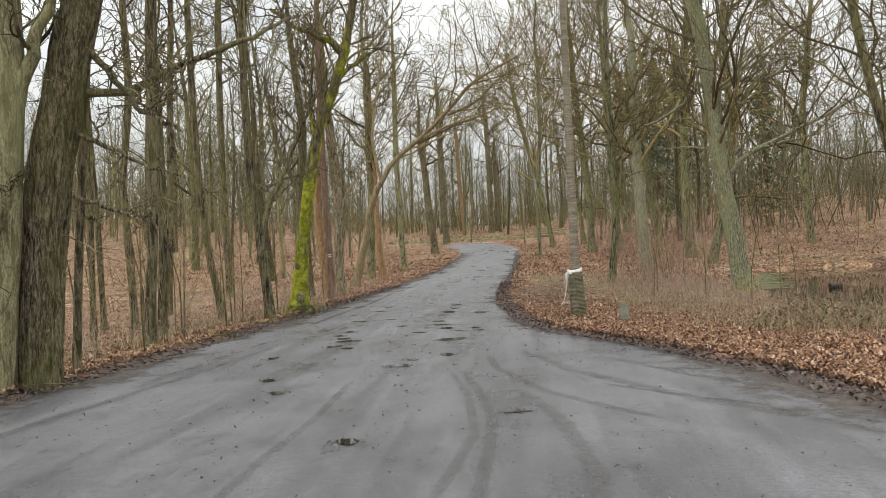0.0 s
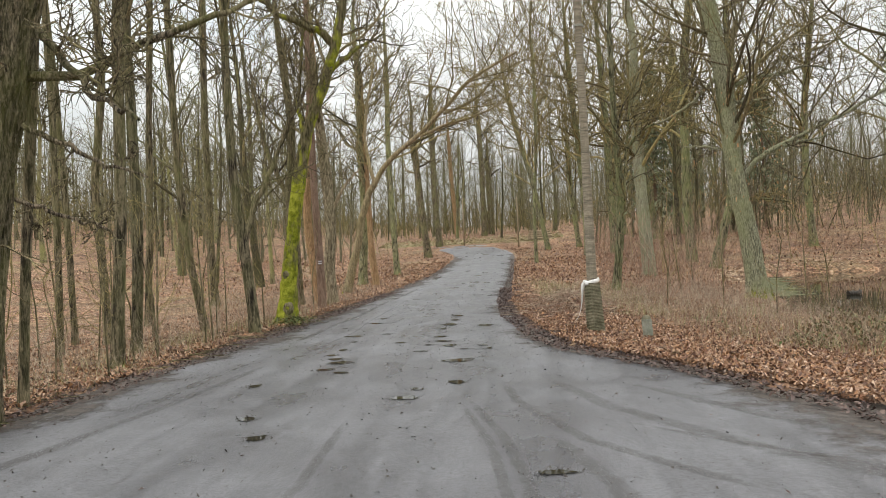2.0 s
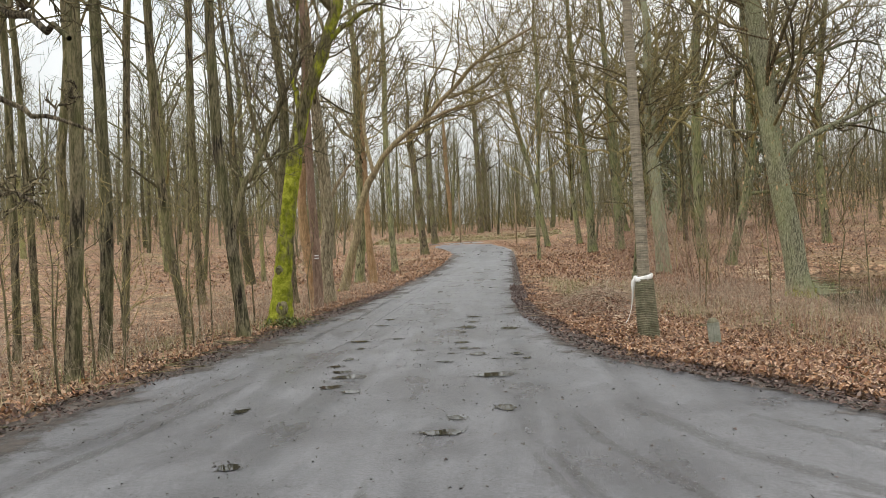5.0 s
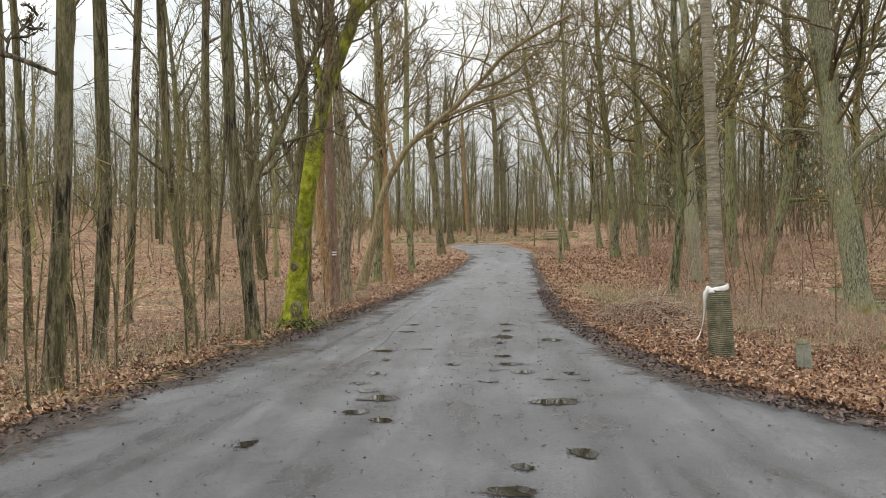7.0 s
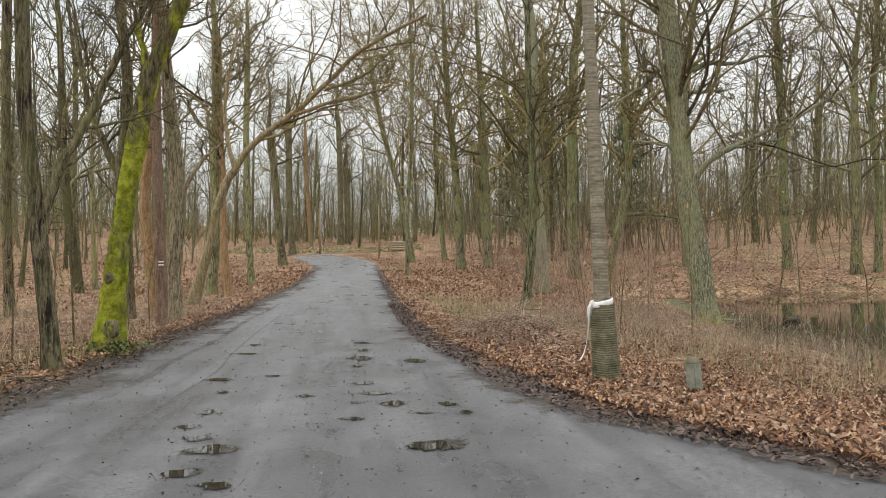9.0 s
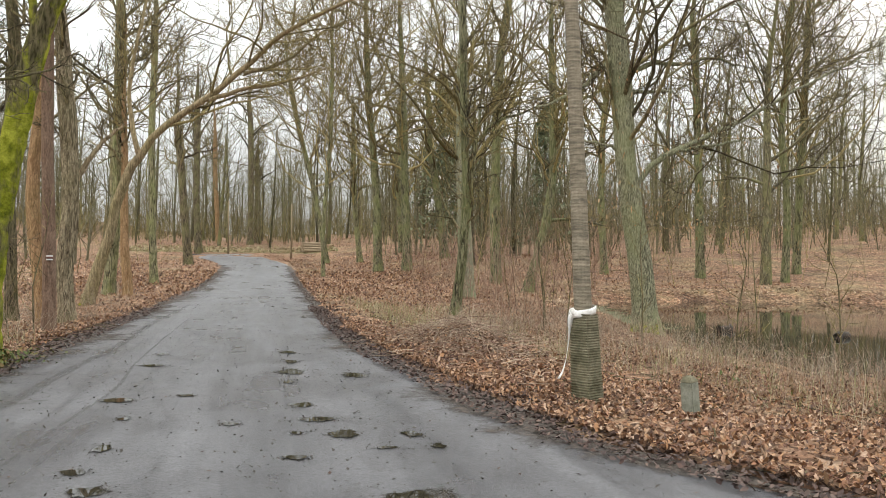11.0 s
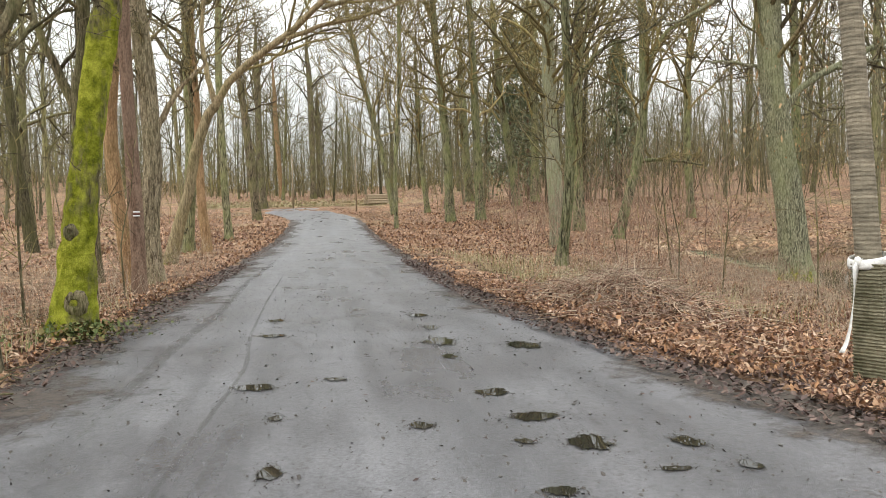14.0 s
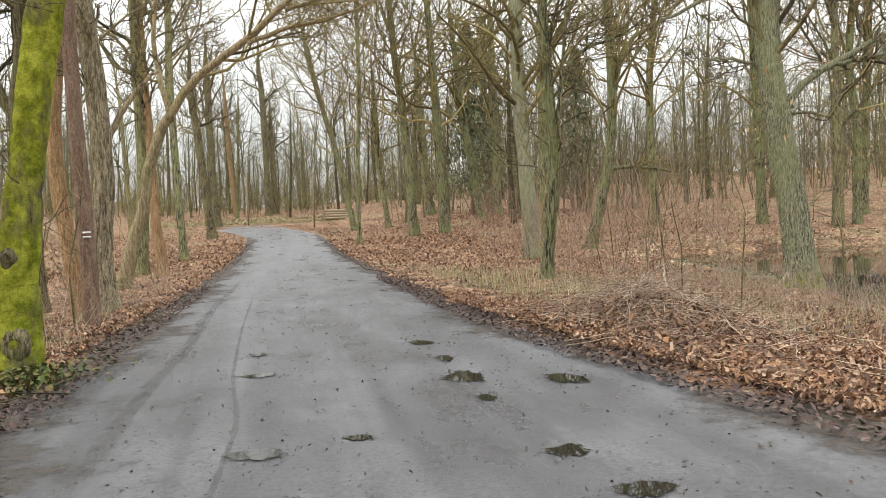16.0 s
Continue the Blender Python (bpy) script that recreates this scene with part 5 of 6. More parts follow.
# crumbs of bark and soil over the road, thickest at its sides and round the puddles
y = np.concatenate([r.uniform(1.0, 24, 12000), r.uniform(24, 45, 2500)])
u = r.beta(0.6, 0.6, len(y))
x = np.interp(y, LEFT_Y, LEFT_X) * (1 - u) + np.interp(y, RIGHT_Y, RIGHT_X) * u
for px, py, wide, long in LEFT_PUDDLES + RIGHT_PUDDLES:
    a, f = r.uniform(0, 6.28, 50), 1.05 + np.abs(r.normal(size=50)) * 0.45
    x, y = np.concatenate([x, px + np.cos(a) * wide * f]), np.concatenate([y, py + np.sin(a) * long * f])
lv, lf = leaf_field(x, y, road_z(x, y) + 0.005, 0.01 + 0.024 * r.uniform(0, 1, len(x)) ** 4, r, 0.45)
tagged(link("road_crumbs", mesh_of("road_crumbs", lv, lf, MUD, False)), "dark crumbs of soil and bark on the road", "debris", kind="stuff")


def stems(x, y, tall, r, lean=0.25, thick=0.004, steps=4):
    n = len(x)
    way = np.stack([r.normal(size=n) * lean, r.normal(size=n) * lean, np.ones(n)], -1)
    p = np.empty((n, steps, 3))
    p[:, 0] = np.stack([x, y, terrain(x, y) - 0.02], -1)
    for k in range(1, steps):
        way = unit(way + r.normal(size=(n, 3)) * 0.14)
        p[:, k] = p[:, k - 1] + way * (tall / (steps - 1))[:, None]
    return p, np.maximum(tall * thick, 0.0025)[:, None] * np.linspace(1, 0.35, steps)[None]


# brambles, rushes and dead stalks on the bank between road and pond
x, y = right_bank(2700, 9, 26, 1.7, 7.4, r, 0.75)
keep = dry_land(x, y) & (r.uniform(0, 1, 2700) < smooth(1.6, 3.6, x - np.interp(y, RIGHT_Y, RIGHT_X)) + 0.1)
x, y = x[keep], y[keep]
p, q = stems(x, y, r.uniform(0.3, 0.9, len(x)) * (1 - 0.45 * smooth(6.4, 8.2, x)), r, 0.35)
p2, q2 = sprout(r, p, q, 3, 0.25, 1.0, (25, 70), 0.5, 4, 0.1, 0.25, 0.7, 0.4, 0.002)
ruddy = r.uniform(0, 1, len(y)) < np.where(y < 16, 0.6, 0.3)
for keep, name, mat, label in ((ruddy, "bank_brambles", BRAMBLE, "tangle of bare reddish bramble stems"), (~ruddy, "bank_stalks", STALK, "pale dead stalks and rank grass by the pond")):
    branch = np.repeat(keep, 3)
    bv, bq = join([tubes(p[keep], q[keep], 3), tubes(p2[branch], q2[branch], 3)])
    tagged(link(name, mesh_of(name, bv, bq, mat)), label, "undergrowth", kind="stuff")
# reeds along the near shore
x, y = r.uniform(5.2, 12.5, 300), r.uniform(12.5, 27, 300)
e = shore(x, y)
keep = (e > 1.0) & (e < 1.34) & (np.sin(x * 2.1 + y) * np.sin(y * 1.7) > -0.5)
x, y = x[keep], y[keep]
p, q = stems(x, y, r.uniform(0.15, 0.5, len(x)), r, 0.16, 0.004)
bv, bq = tubes(p, q, 3)
tagged(link("shore_reeds", mesh_of("shore_reeds", bv, bq, STALK)), "dry upright reeds and stalks along the pond", "reeds", kind="stuff")
x, y = left_bank(1700, 6, 30, 0.4, 8, r, 1.3)
p, q = stems(x, y, r.uniform(0.25, 1.1, 1700), r, 0.35)
p2, q2 = sprout(r, p, q, 3, 0.25, 1.0, (25, 70), 0.5, 4, 0.1, 0.25, 0.7, 0.4, 0.002)
bv, bq = join([tubes(p, q, 3), tubes(p2, q2, 3)])
tagged(link("verge_undergrowth", mesh_of("verge_undergrowth", bv, bq, STALK)), "sparse bare shoots among fallen leaves", "undergrowth", kind="stuff")
# fallen sticks along both verges
x1, y1 = left_bank(420, 4, 24, -0.1, 3.4, r, 1.2)
x2, y2 = right_bank(180, 8, 26, 0.3, 4.0, r, 1.0)
x, y = np.concatenate([x1, x2]), np.concatenate([y1, y2])
a, long = r.uniform(0, 3.14, len(x)), r.uniform(0.2, 1.1, len(x))
t = np.linspace(-0.5, 0.5, 5)[None]
sx, sy = x[:, None] + np.cos(a)[:, None] * long[:, None] * t, y[:, None] + np.sin(a)[:, None] * long[:, None] * t
p = np.stack([sx, sy, terrain(sx, sy) + 0.05 + r.normal(size=sx.shape) * 0.012], -1)
bv, bq = tubes(p, r.uniform(0.004, 0.011, len(x))[:, None] * np.linspace(1, 0.5, 5)[None], 4)
tagged(link("fallen_sticks", mesh_of("fallen_sticks", bv, bq, TWIG)), "fallen dry sticks lying among the leaves", "sticks", kind="stuff")
# thickets behind the oak and beyond the pond
x, y = np.concatenate([r.uniform(7, 26, 170), r.uniform(5.2, 9.4, 110), r.uniform(30, 46, 160), r.uniform(20, 66, 90)]), np.concatenate([r.uniform(39, 58, 170), r.uniform(24, 38, 110), r.uniform(18, 46, 160), r.uniform(50, 80, 90)])
keep = dry_land(x, y)
x, y = x[keep], y[keep]
p, q = stems(x, y, r.uniform(1.0, 3.6, len(x)) * (1 + 0.5 * smooth(50, 60, y)), r, 0.3, 0.0038, 5)
p2, q2 = sprout(r, p, q, 6, 0.15, 1.0, (25, 65), 0.42, 4, 0.08, 0.25, 0.65, 0.4, 0.003)
p3, q3 = sprout(r, p2, q2, 2, 0.2, 1.0, (25, 60), 0.6, 2, 0.05, 0.2, 0.7, 0.5, 0.003)
bv, bq = join([tubes(p, q, 4), tubes(p2, q2, 3), tubes(p3, q3, 3)])
tagged(link("thicket", mesh_of("thicket", bv, bq, BRAMBLE)), "dense leafless brushwood of fine brown stems", "undergrowth", kind="stuff")
# a dense young wood on the slope beyond the pond
x, y = r.uniform(12, 70, 420), r.uniform(60, 104, 420)
keep = (x - np.interp(y, RIGHT_Y, RIGHT_X) > 13) & dry_land(x, y)
x, y = x[keep], y[keep]
p, q = stems(x, y, r.uniform(2.5, 10, len(x)), r, 0.14, 0.0048, 4)
p2, q2 = sprout(r, p, q, 12, 0.12, 1.0, (25, 65), 0.3, 3, 0.08, 0.2, 0.6, 0.4, 0.009)
bv, bq = join([tubes(p, q, 4), tubes(p2, q2, 3)])
tagged(link("young_wood", mesh_of("young_wood", bv, bq, TWIG)), "dense young leafless wood on the far slope", "woods", kind="stuff")
# thin saplings all through the woods
n = 1150
x, y = r.uniform(-60, 75, n), r.uniform(8, 150, n)
d = np.maximum(np.interp(y, LEFT_Y, LEFT_X) - x, x - np.interp(y, RIGHT_Y, RIGHT_X))
d = np.where(y > 104, 20, d)
keep = (d > 6.5) & (shore(x, y) > 1.1)
x, y = x[keep], y[keep]
p, q = stems(x, y, r.uniform(1.5, 6.5, len(x)), r, 0.12, 0.0042, 5)
p2, q2 = sprout(r, p, q, 7, 0.2, 1.0, (25, 60), 0.32, 3, 0.12, 0.2, 0.6, 0.4, 0.004)
p3, q3 = sprout(r, p2, q2, 2, 0.2, 1.0, (25, 60), 0.5, 2, 0.1, 0.2, 0.7, 0.5, 0.004)
bv, bq = join([tubes(p, q, 4), tubes(p2, q2, 3), tubes(p3, q3, 3)])
tagged(link("understorey", mesh_of("understorey", bv, bq, TWIG_WARM)), "thin leafless saplings filling the woods", "undergrowth", kind="stuff")


def blades(x, y, tall, r, bend=0.5):
    """Grass blades: bent tapering strips of two pieces."""
    n = len(x)
    a = r.uniform(0, 6.28, n)
    dx, dy = np.cos(a), np.sin(a)
    b = r.uniform(0.1, bend, n) * tall
    w = r.uniform(0.003, 0.006, n)
    z = terrain(x, y) + 0.01
    px, py = -dy * w, dx * w
    v = np.stack([np.stack([x + px, y + py, z], -1), np.stack([x - px, y - py, z], -1),
                  np.stack([x + dx * b * 0.35 - px * 0.7, y + dy * b * 0.35 - py * 0.7, z + tall * 0.6], -1), np.stack([x + dx * b * 0.35 + px * 0.7, y + dy * b * 0.35 + py * 0.7, z + tall * 0.6], -1),
                  np.stack([x + dx * b, y + dy * b, z + tall * r.uniform(0.6, 1.0, n)], -1)], 1)
    k = np.arange(n)[:, None] * 5
    return v.reshape(-1, 3), [k + np.array([[0, 1, 2, 3]]), k + np.array([[3, 2, 4]])]


x1, y1 = right_bank(5000, 17, 32, 0.9, 5.0, r, 1.0)
x2, y2 = right_bank(2200, 10, 20, 3.2, 7.0, r, 1.0)
x3, y3 = left_bank(1800, 8, 22, 0.3, 3.0, r, 1.0)
x, y = np.concatenate([x1, x2, x3]), np.concatenate([y1, y2, y3])
clump = np.sin(x * 2.3 + np.sin(y * 1.7)) * np.sin(y * 1.9 + np.sin(x)) + r.normal(size=len(x)) * 0.35 > -0.1
keep = dry_land(x, y) & clump
x, y = x[keep], y[keep]
gv, gf = blades(x, y, r.uniform(0.12, 0.42, len(x)), r, 0.9)
tagged(link("withered_grass", mesh_of("withered_grass", gv, gf, GRASS_DRY)), "withered straw-coloured grass in tufts", "grass", kind="stuff")


n = 5000
x, y = r.uniform(-16, 8, n), 94.5 + np.abs(r.normal(size=n)) * 4.5
gv, gf = leaf_field(x, y, terrain(x, y) + 0.03, np.full(n, 0.2), r, 0.7)
tagged(link("bank_grass", mesh_of("bank_grass", gv, gf, GRASS_DRY, False)), "pale dead grass on the bank behind the bend", "grass", kind="stuff")


x, y = r.uniform(10, 36, 16000), r.uniform(30, 48, 16000)
keep = (shore(x, y) > 1.03) & (shore(x, y) < 1.17 + 0.04 * np.sin(x * 0.7))
x, y = x[keep], y[keep]
gv, gf = leaf_field(x, y, terrain(x, y) + 0.03, np.full(len(x), 0.15), r, 0.25)
tagged(link("shore_straw", mesh_of("shore_straw", gv, gf, STRAW, False)), "pale flattened straw along the far shore", "grass", kind="stuff")


def brush_pile(x, y):
    """Cut brambles and stalks heaped at the roadside."""
    root = new("brush_pile")
    root.matrix_basis = Matrix.Translation((x, y, float(terrain(x, y))))
    tagged(root, "low heap of cut brambles, stalks and leaves", "brush pile")
    rr = np.random.default_rng(77)
    n = 1300
    u = rr.normal(size=n) * 0.4
    w = rr.normal(size=n) * 1.15
    zz = np.abs(0.42 * np.exp(-(u / 0.7) ** 2 - (w / 1.7) ** 2)) * rr.uniform(0.1, 1.1, n)
    way = unit(np.stack([rr.normal(size=n), rr.normal(size=n), rr.normal(size=n) * 0.25 + 0.05], -1))
    p = np.empty((n, 5, 3))
    p[:, 0] = np.stack([u, w, zz], -1)
    L = rr.uniform(0.3, 0.8, n)
    for k in range(1, 5):
        way = unit(way + rr.normal(size=(n, 3)) * 0.16 - np.array([0, 0, 0.14]))
        p[:, k] = p[:, k - 1] + way * (L / 4)[:, None]
    p[:, :, 2] = np.maximum(p[:, :, 2], 0.0)
    v, q = tubes(p, rr.uniform(0.003, 0.008, n)[:, None] * np.linspace(1, 0.5, 5)[None], 3)
    tagged(link("bramble_mass", mesh_of("bramble_mass", v, q, BRAMBLE), root), kind="stuff")
    k = slice(0, 700)
    v, q = tubes(p[k] + np.array([0, 0, 0.05]), rr.uniform(0.002, 0.0045, 700)[:, None] * np.linspace(1, 0.5, 5)[None], 3)
    tagged(link("straw_cover", mesh_of("straw_cover", v, q, STALK), root), "dry straw lying over the heap", kind="stuff")
    m = 1900
    u, w = rr.normal(size=m) * 0.45, rr.normal(size=m) * 1.3
    zz = 0.3 * np.exp(-(u / 0.7) ** 2 - (w / 1.7) ** 2)
    v, f = leaf_field(u, w, zz, np.full(m, 0.06), rr, 0.7)
    link("leaf_cover", mesh_of("leaf_cover", v, f, LEAF, False), root, "leaves caught in the heap")
    return root


brush_pile(2.55, 18.4)


def sapling(x, y, tall, seed):
    rr = np.random.default_rng(seed)
    root = new("sapling")
    root.matrix_basis = Matrix.Translation((x, y, float(terrain(x, y)) - 0.03))
    tagged(root, "thin leafless sapling at the edge of the wood", "sapling", "saplings by the road")
    c = np.array([[0, 0, 0], [rr.normal() * 0.05, rr.normal() * 0.05, tall * 0.35], [rr.normal() * 0.14, rr.normal() * 0.14, tall * 0.7], [rr.normal() * 0.25, rr.normal() * 0.25, tall]])
    line = resample(c, 10)
    body = np.linspace(0.009 * tall ** 0.7, 0.003, 10)
    v, q = tubes(line[None], body[None], 6)
    link("stem", mesh_of("stem", v, q, TWIG), root)
    p1, q1 = sprout(rr, line[None], body[None], 13, 0.15, 1.0, (30, 65), 0.25, 5, 0.08, 0.2, 0.5)
    p2, q2 = sprout(rr, p1, q1, 4, 0.2, 1.0, (25, 60), 0.5, 3, 0.05, 0.22, 0.6, 0.5, 0.0022)
    v, q = join([tubes(p1, q1, 4), tubes(p2, q2, 3)])
    link("crown", mesh_of("crown", v, q, TWIG_WARM), root)
    return root


for k, (x, y, tall) in enumerate(((-4.95, 10.2, 2.4), (-5.3, 11.6, 3.0), (-5.6, 13.0, 3.4), (-5.0, 13.9, 3.2), (-5.15, 14.6, 3.6), (-6.4, 12.4, 2.8), (-7.3, 11.2, 3.2), (-5.8, 16.4, 3.0), (-6.7, 9.7, 2.6), (-8.2, 13.4, 3.5), (7.3, 17.6, 2.6), (6.7, 19.8, 3.2), (5.4, 20.6, 2.4), (7.7, 15.6, 2.2), (8.3, 18.4, 3.0), (6.0, 23.4, 2.8), (6.9, 25.5, 3.4), (8.0, 28.5, 3.0))):
    sapling(x, y, tall, 300 + k)
r = np.random.default_rng(64)
for k in range(16):
    sapling(-5.1 - 3.4 * r.uniform(), 9.5 + 0.85 * k + r.uniform(0, 0.5), r.uniform(2.2, 4.4), 340 + k)


# ---- moss, burrs and ivy at the mossy tree ----
def burr(x, y, z, size, seed, label):
    bm = bmesh.new()
    bmesh.ops.create_icosphere(bm, subdivisions=4, radius=size)
    for v in bm.verts:
        v.co *= 1 + 0.3 * noise.noise(v.co * 9 + Vector((seed, 0, 0))) + 0.14 * noise.noise(v.co * 25)
        v.co.y *= 0.5
        v.co.z *= 1.15
        hollow = max(0, 1 - (v.co.xz - Vector((0.0, 0.0))).length / (size * 0.5))
        if v.co.y < 0:
            v.co.y += hollow * size * 0.55
    me = bpy.data.meshes.new("burr")
    bm.to_mesh(me)
    bm.free()
    for p in me.polygons:
        p.use_smooth = True
    me.materials.append(BARK_OAK)
    ob = new("burr", me)
    ob.matrix_basis = Matrix.Translation((x, y, z))
    return tagged(ob, label, "burr")


burr(-4.57, 17.96, 1.28, 0.085, 3.0, "knotted bark burr on a mossy trunk")
burr(-4.54, 17.92, 0.42, 0.135, 8.0, "hollow rotten knot low on a mossy trunk")
r = np.random.default_rng(31)
a, d = r.uniform(0, 6.28, 900), np.abs(r.normal(size=900)) * 0.42
x, y = -4.5 + np.cos(a) * d, 17.75 + np.sin(a) * d
lv, lf = leaf_field(x, y, terrain(x, y) + r.uniform(0.02, 0.2, 900), np.full(900, 0.055), r, 0.6)
tagged(link("ivy_patch", mesh_of("ivy_patch", lv, lf, IVY, False)), "low green ivy round the foot of a tree", "ivy", kind="stuff")
n = 1600
x, y = right_bank(n, 7, 17, 2.6, 7.5, r, 0.8)
keep = np.sin(x * 1.9 + 1) * np.sin(y * 1.6) > 0.25
x, y = x[keep], y[keep]
lv, lf = leaf_field(x, y, terrain(x, y) + r.uniform(0.03, 0.4, len(x)), np.full(len(x), 0.05), r, 0.6)
tagged(link("bramble_leaves", mesh_of("bramble_leaves", lv, lf, IVY, False)), "scattered green and rusty bramble leaves", "bramble", kind="stuff")
# a low bramble bush on the bank between the road's mouth and the pond
n = 2600
a, d = r.uniform(0, 6.28, n), np.sqrt(r.uniform(0, 1, n))
x, y = 7.6 + np.cos(a) * d * 1.9, 12.5 + np.sin(a) * d * 1.5
h = (0.42 + 0.12 * np.sin(x * 4) + 0.1 * np.sin(y * 5 + x)) * np.sqrt(np.maximum(0, 1 - d * d)) * r.uniform(0.25, 1.05, n)
lv, lf = leaf_field(x, y, terrain(x, y) + 0.03 + h, np.full(n, 0.062), r, 0.8)
p, q = stems(x[:420], y[:420], r.uniform(0.25, 0.7, 420), r, 0.6)
bush = link("bramble_bush", mesh_of("bramble_bush", *tubes(p, q, 3), BRAMBLE))
tagged(bush, "low bramble bush with faded green leaves", "bramble", kind="stuff")
tagged(link("leaf_cover", mesh_of("leaf_cover", lv, lf, BRAMBLE_LEAF, False), bush), kind="stuff")
# withered leaves that still hang on the oak by the pond and on young beeches
n = 700
h = r.uniform(2.6, 6.4, n)
x, y = 8.8 + r.normal(size=n) * 1.6, 22.9 + r.normal(size=n) * 1.5
lv, lf = leaf_field(x, y, terrain(x, y) + h, np.full(n, 0.05), r, 1.2)
tagged(link("hanging_leaves", mesh_of("hanging_leaves", lv, lf, LEAF_TAN, False)), "withered tan leaves still hanging on oak twigs", "leaves", kind="stuff")


# ---- spruces in the wood ----
def spruce(x, y, tall, seed):
    rr = np.random.default_rng(seed)
    root = new("spruce_tree")
    root.matrix_basis = Matrix.Translation((x, y, float(terrain(x, y)) - 0.1))
    tagged(root, "dark green spruce among bare trees", "tree", "spruces in the wood")
    line = np.stack([np.zeros(10), np.zeros(10), np.linspace(0, tall, 10)], -1)
    v, q = tubes(line[None], np.linspace(0.2, 0.02, 10)[None], 8)
    link("trunk", mesh_of("trunk", v, q, BARK_DARK), root)
    n = 170
    h = np.sort(rr.uniform(0.12, 0.98, n))
    a = rr.uniform(0, 6.28, n)
    L = (1 - h) * tall * 0.2 + 0.4
    L = L * rr.uniform(0.7, 1.15, n)
    t = np.linspace(0, 1, 5)
    p = np.stack([np.cos(a)[:, None] * L[:, None] * t, np.sin(a)[:, None] * L[:, None] * t, h[:, None] * tall - 0.3 * L[:, None] * t ** 1.3], -1)
    v, q = tubes(p, np.full((n, 5), 0.02) * np.linspace(1, 0.3, 5), 3)
    boughs = tagged(link("bough_mass", mesh_of("bough_mass", v, q, BARK_DARK), root), kind="stuff")
    m = n * 18
    k = rr.integers(0, n, m)
    f = rr.uniform(0.1, 1.05, m)
    cx, cy = np.cos(a[k]) * L[k] * f + rr.normal(size=m) * 0.14 * L[k], np.sin(a[k]) * L[k] * f + rr.normal(size=m) * 0.14 * L[k]
    cz = h[k] * tall - 0.3 * L[k] * f ** 1.3 - rr.uniform(0, 0.3, m)
    v, fc = leaf_field(cx, cy, cz, np.full(m, 0.34), rr, 0.9)
    link("needle_sprays", mesh_of("needle_sprays", v, fc, NEEDLE, False), boughs, "drooping dark needles")
    return root


for k, (x, y, tall) in enumerate(((15.8, 75, 18), (20.6, 86, 21), (27, 77, 16))):
    spruce(x, y, tall, 500 + k)


# ---- small posts and rails by the far bend ----
def guide_post(x, y, tall):
    root = new("guide_post")
    root.matrix_basis = Matrix.Translation((x, y, float(terrain(x, y)) - 0.1))
    tagged(root, "slim pale pole at the bend in the road", "pole", "poles at the bend")
    bm = bmesh.new()
    bmesh.ops.create_cone(bm, cap_ends=True, segments=10, radius1=0.09, radius2=0.06, depth=tall, matrix=Matrix.Translation((0, 0, tall / 2)))
    part("shaft", bm, RAIL, root, smooth_shade=True)
    bm = bmesh.new()
    bmesh.ops.create_cone(bm, cap_ends=True, segments=10, radius1=0.075, radius2=0.02, depth=0.12, matrix=Matrix.Translation((0, 0, tall + 0.05)))
    part("cap", bm, CONCRETE_PALE, root, smooth_shade=True)
    return root


guide_post(-4.6, 93.4, 6.2)
guide_post(2.2, 88.0, 6.0)


def log_stack(x, y):
    root = new("log_stack")
    root.matrix_basis = Matrix.Translation((x, y, float(terrain(x, y)))) @ Matrix.Rotation(0.25, 4, "Z")
    tagged(root, "stack of pale cut logs beyond the bend", "logs")
    k = 0
    for row in range(4):
        for col in range(5 - row):
            bm = bmesh.new()
            bmesh.ops.create_cone(bm, cap_ends=True, segments=14, radius1=0.17, radius2=0.16, depth=2.6 + 0.1 * (k % 3), matrix=Matrix.Translation((0.05 * (k % 2), (col + row / 2 - 2) * 0.34, 0.17 + row * 0.29)) @ Matrix.Rotation(math.pi / 2, 4, "Y"))
            part("log", bm, RAIL, root, smooth_shade=False)
            k += 1
    return root


log_stack(5.0, 96.0)


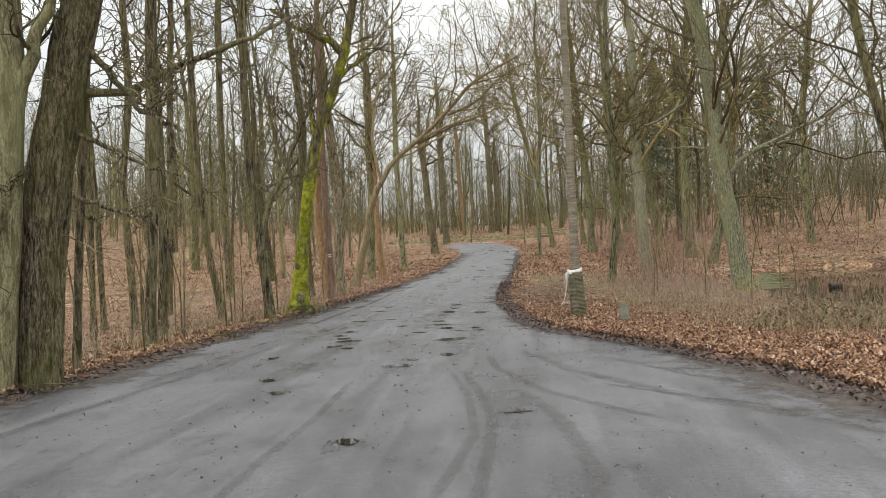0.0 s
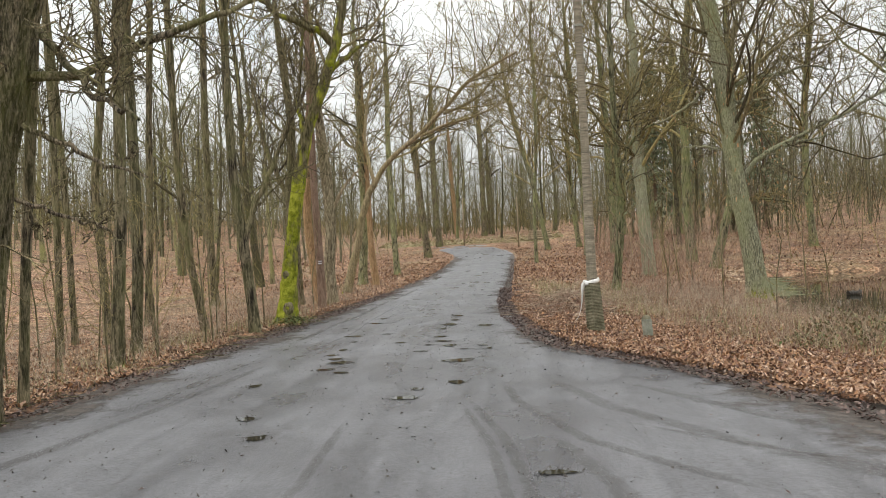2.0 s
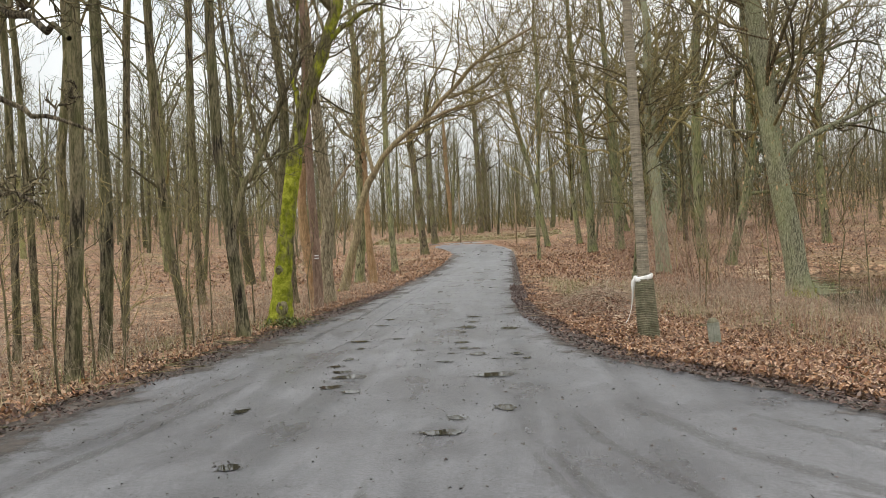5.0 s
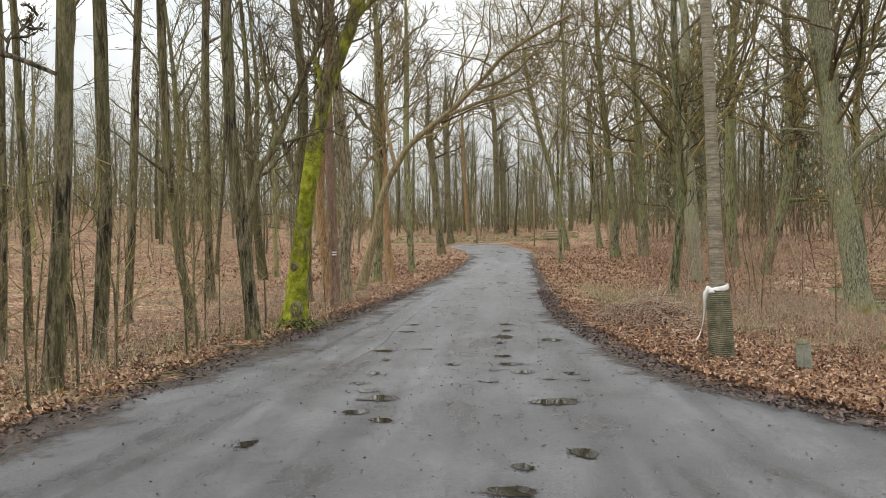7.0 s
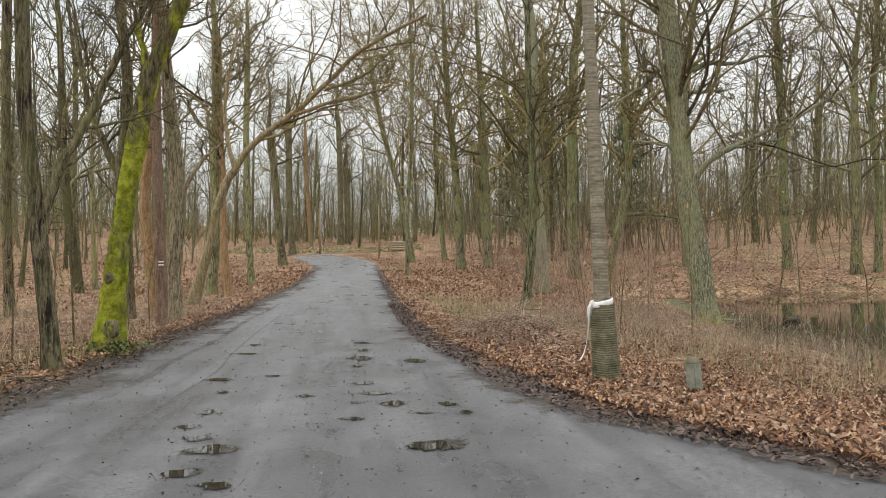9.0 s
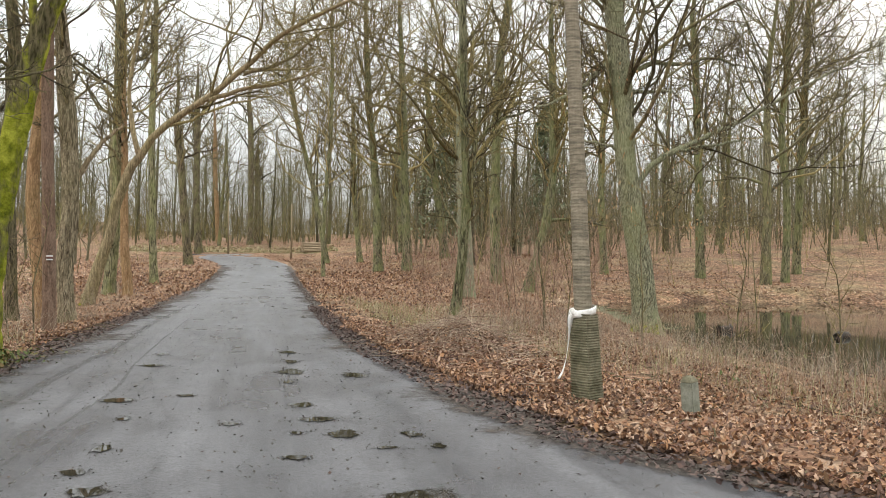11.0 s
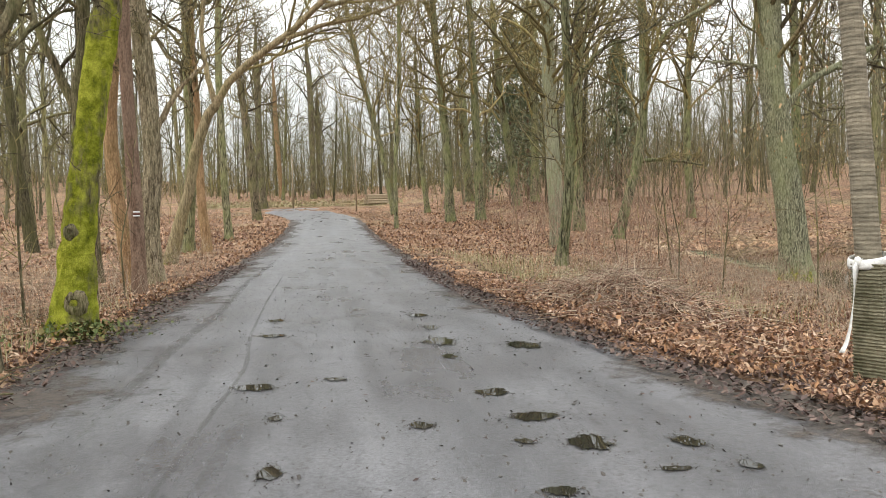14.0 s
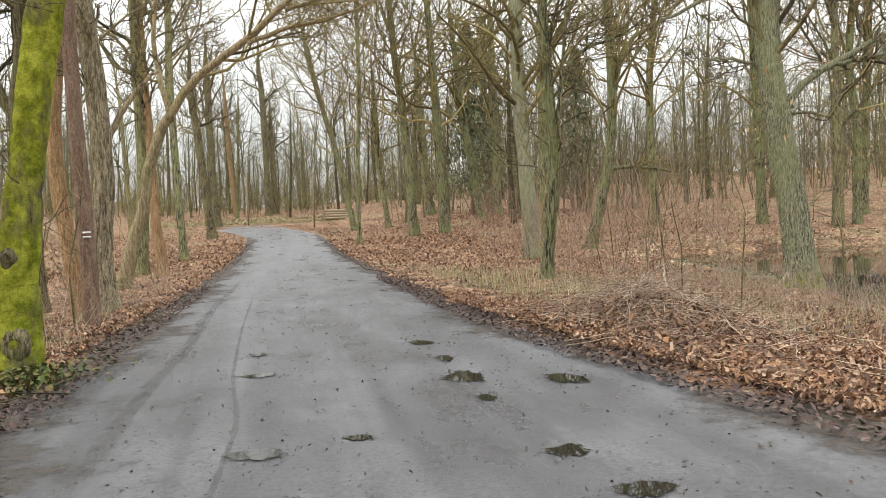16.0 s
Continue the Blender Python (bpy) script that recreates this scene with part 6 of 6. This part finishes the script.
# ---- algae drifted against the pond's shore ----
ax, ay = np.meshgrid(np.linspace(0, 1, 10), np.linspace(23, 41, 24))
px = POND[0] + SLANT * (ay - POND[1]) - POND[2] * (1.04 - 0.34 * ax)
fade = np.minimum(1, 1.3 - ax * 1.3) * np.minimum(1, 3 * (1 - np.abs(ay - 33) / 9.0))
ai = np.arange(23)[:, None] * 10 + np.arange(9)[None]
aq = np.stack([ai, ai + 1, ai + 11, ai + 10], -1).reshape(-1, 4)
algae = link("algae", mesh_of("algae", np.stack([px, ay, np.full(px.shape, WATER_Z + 0.005)], -1).reshape(-1, 3), aq, ALGAE, True, fade.ravel()))
tagged(algae, "green algae and drowned leaves on still water", "algae", kind="stuff")


# ---- sodden wood in the pond ----
def floating_log(x, y, long, turn, seed):
    rr = np.random.default_rng(seed)
    c = resample([(-long / 2, 0, 0), (0, 0.05, 0.04), (long / 2, 0, 0.02)], 12)
    v, q = tubes(c[None], (0.11 + 0.02 * rr.normal(size=12))[None], 10)
    ob = link("floating_log", mesh_of("floating_log", v, [q, np.arange(10)[None], (np.arange(10) + 110)[None]], LOG))
    ob.matrix_basis = pose(x, y, WATER_Z + 0.02, 0, 0, turn)
    return tagged(ob, "dark sodden log lying in the pond", "log", "logs in the pond")


floating_log(14.6, 23.3, 0.5, 20, 1)
floating_log(13.4, 20.2, 0.45, 70, 2)
floating_log(12.6, 25.6, 0.4, -10, 3)


# ---- grit on the road ----
def pebble_mesh(seed):
    rr = np.random.default_rng(seed)
    bm = bmesh.new()
    bmesh.ops.create_icosphere(bm, subdivisions=1, radius=1)
    for v in bm.verts:
        v.co = Vector((v.co.x * rr.uniform(0.8, 1.3), v.co.y * rr.uniform(0.7, 1.1), v.co.z * rr.uniform(0.4, 0.7)))
    me = bpy.data.meshes.new("pebble")
    bm.to_mesh(me)
    bm.free()
    me.materials.append(STONE)
    return me


pebbles = [pebble_mesh(k) for k in range(5)]
r = np.random.default_rng(91)
for k in range(220):
    if k < 150:
        y = r.uniform(9, 20)
        x = 0.15 + r.normal() * 0.45
    else:
        y = r.uniform(2, 30)
        x = r.uniform(-3.6, 1.2)
    size = 0.004 + 0.014 * r.uniform() ** 2
    ob = new("pebble", pebbles[k % 5])
    ob.matrix_basis = pose(x, y, float(road_z(x, y)) + size * 0.25, 0, 0, r.uniform(0, 360)) @ Matrix.Diagonal((size, size, size, 1))
    tagged(ob, "small dark loose stone on the road", "stone", "grit on the road")
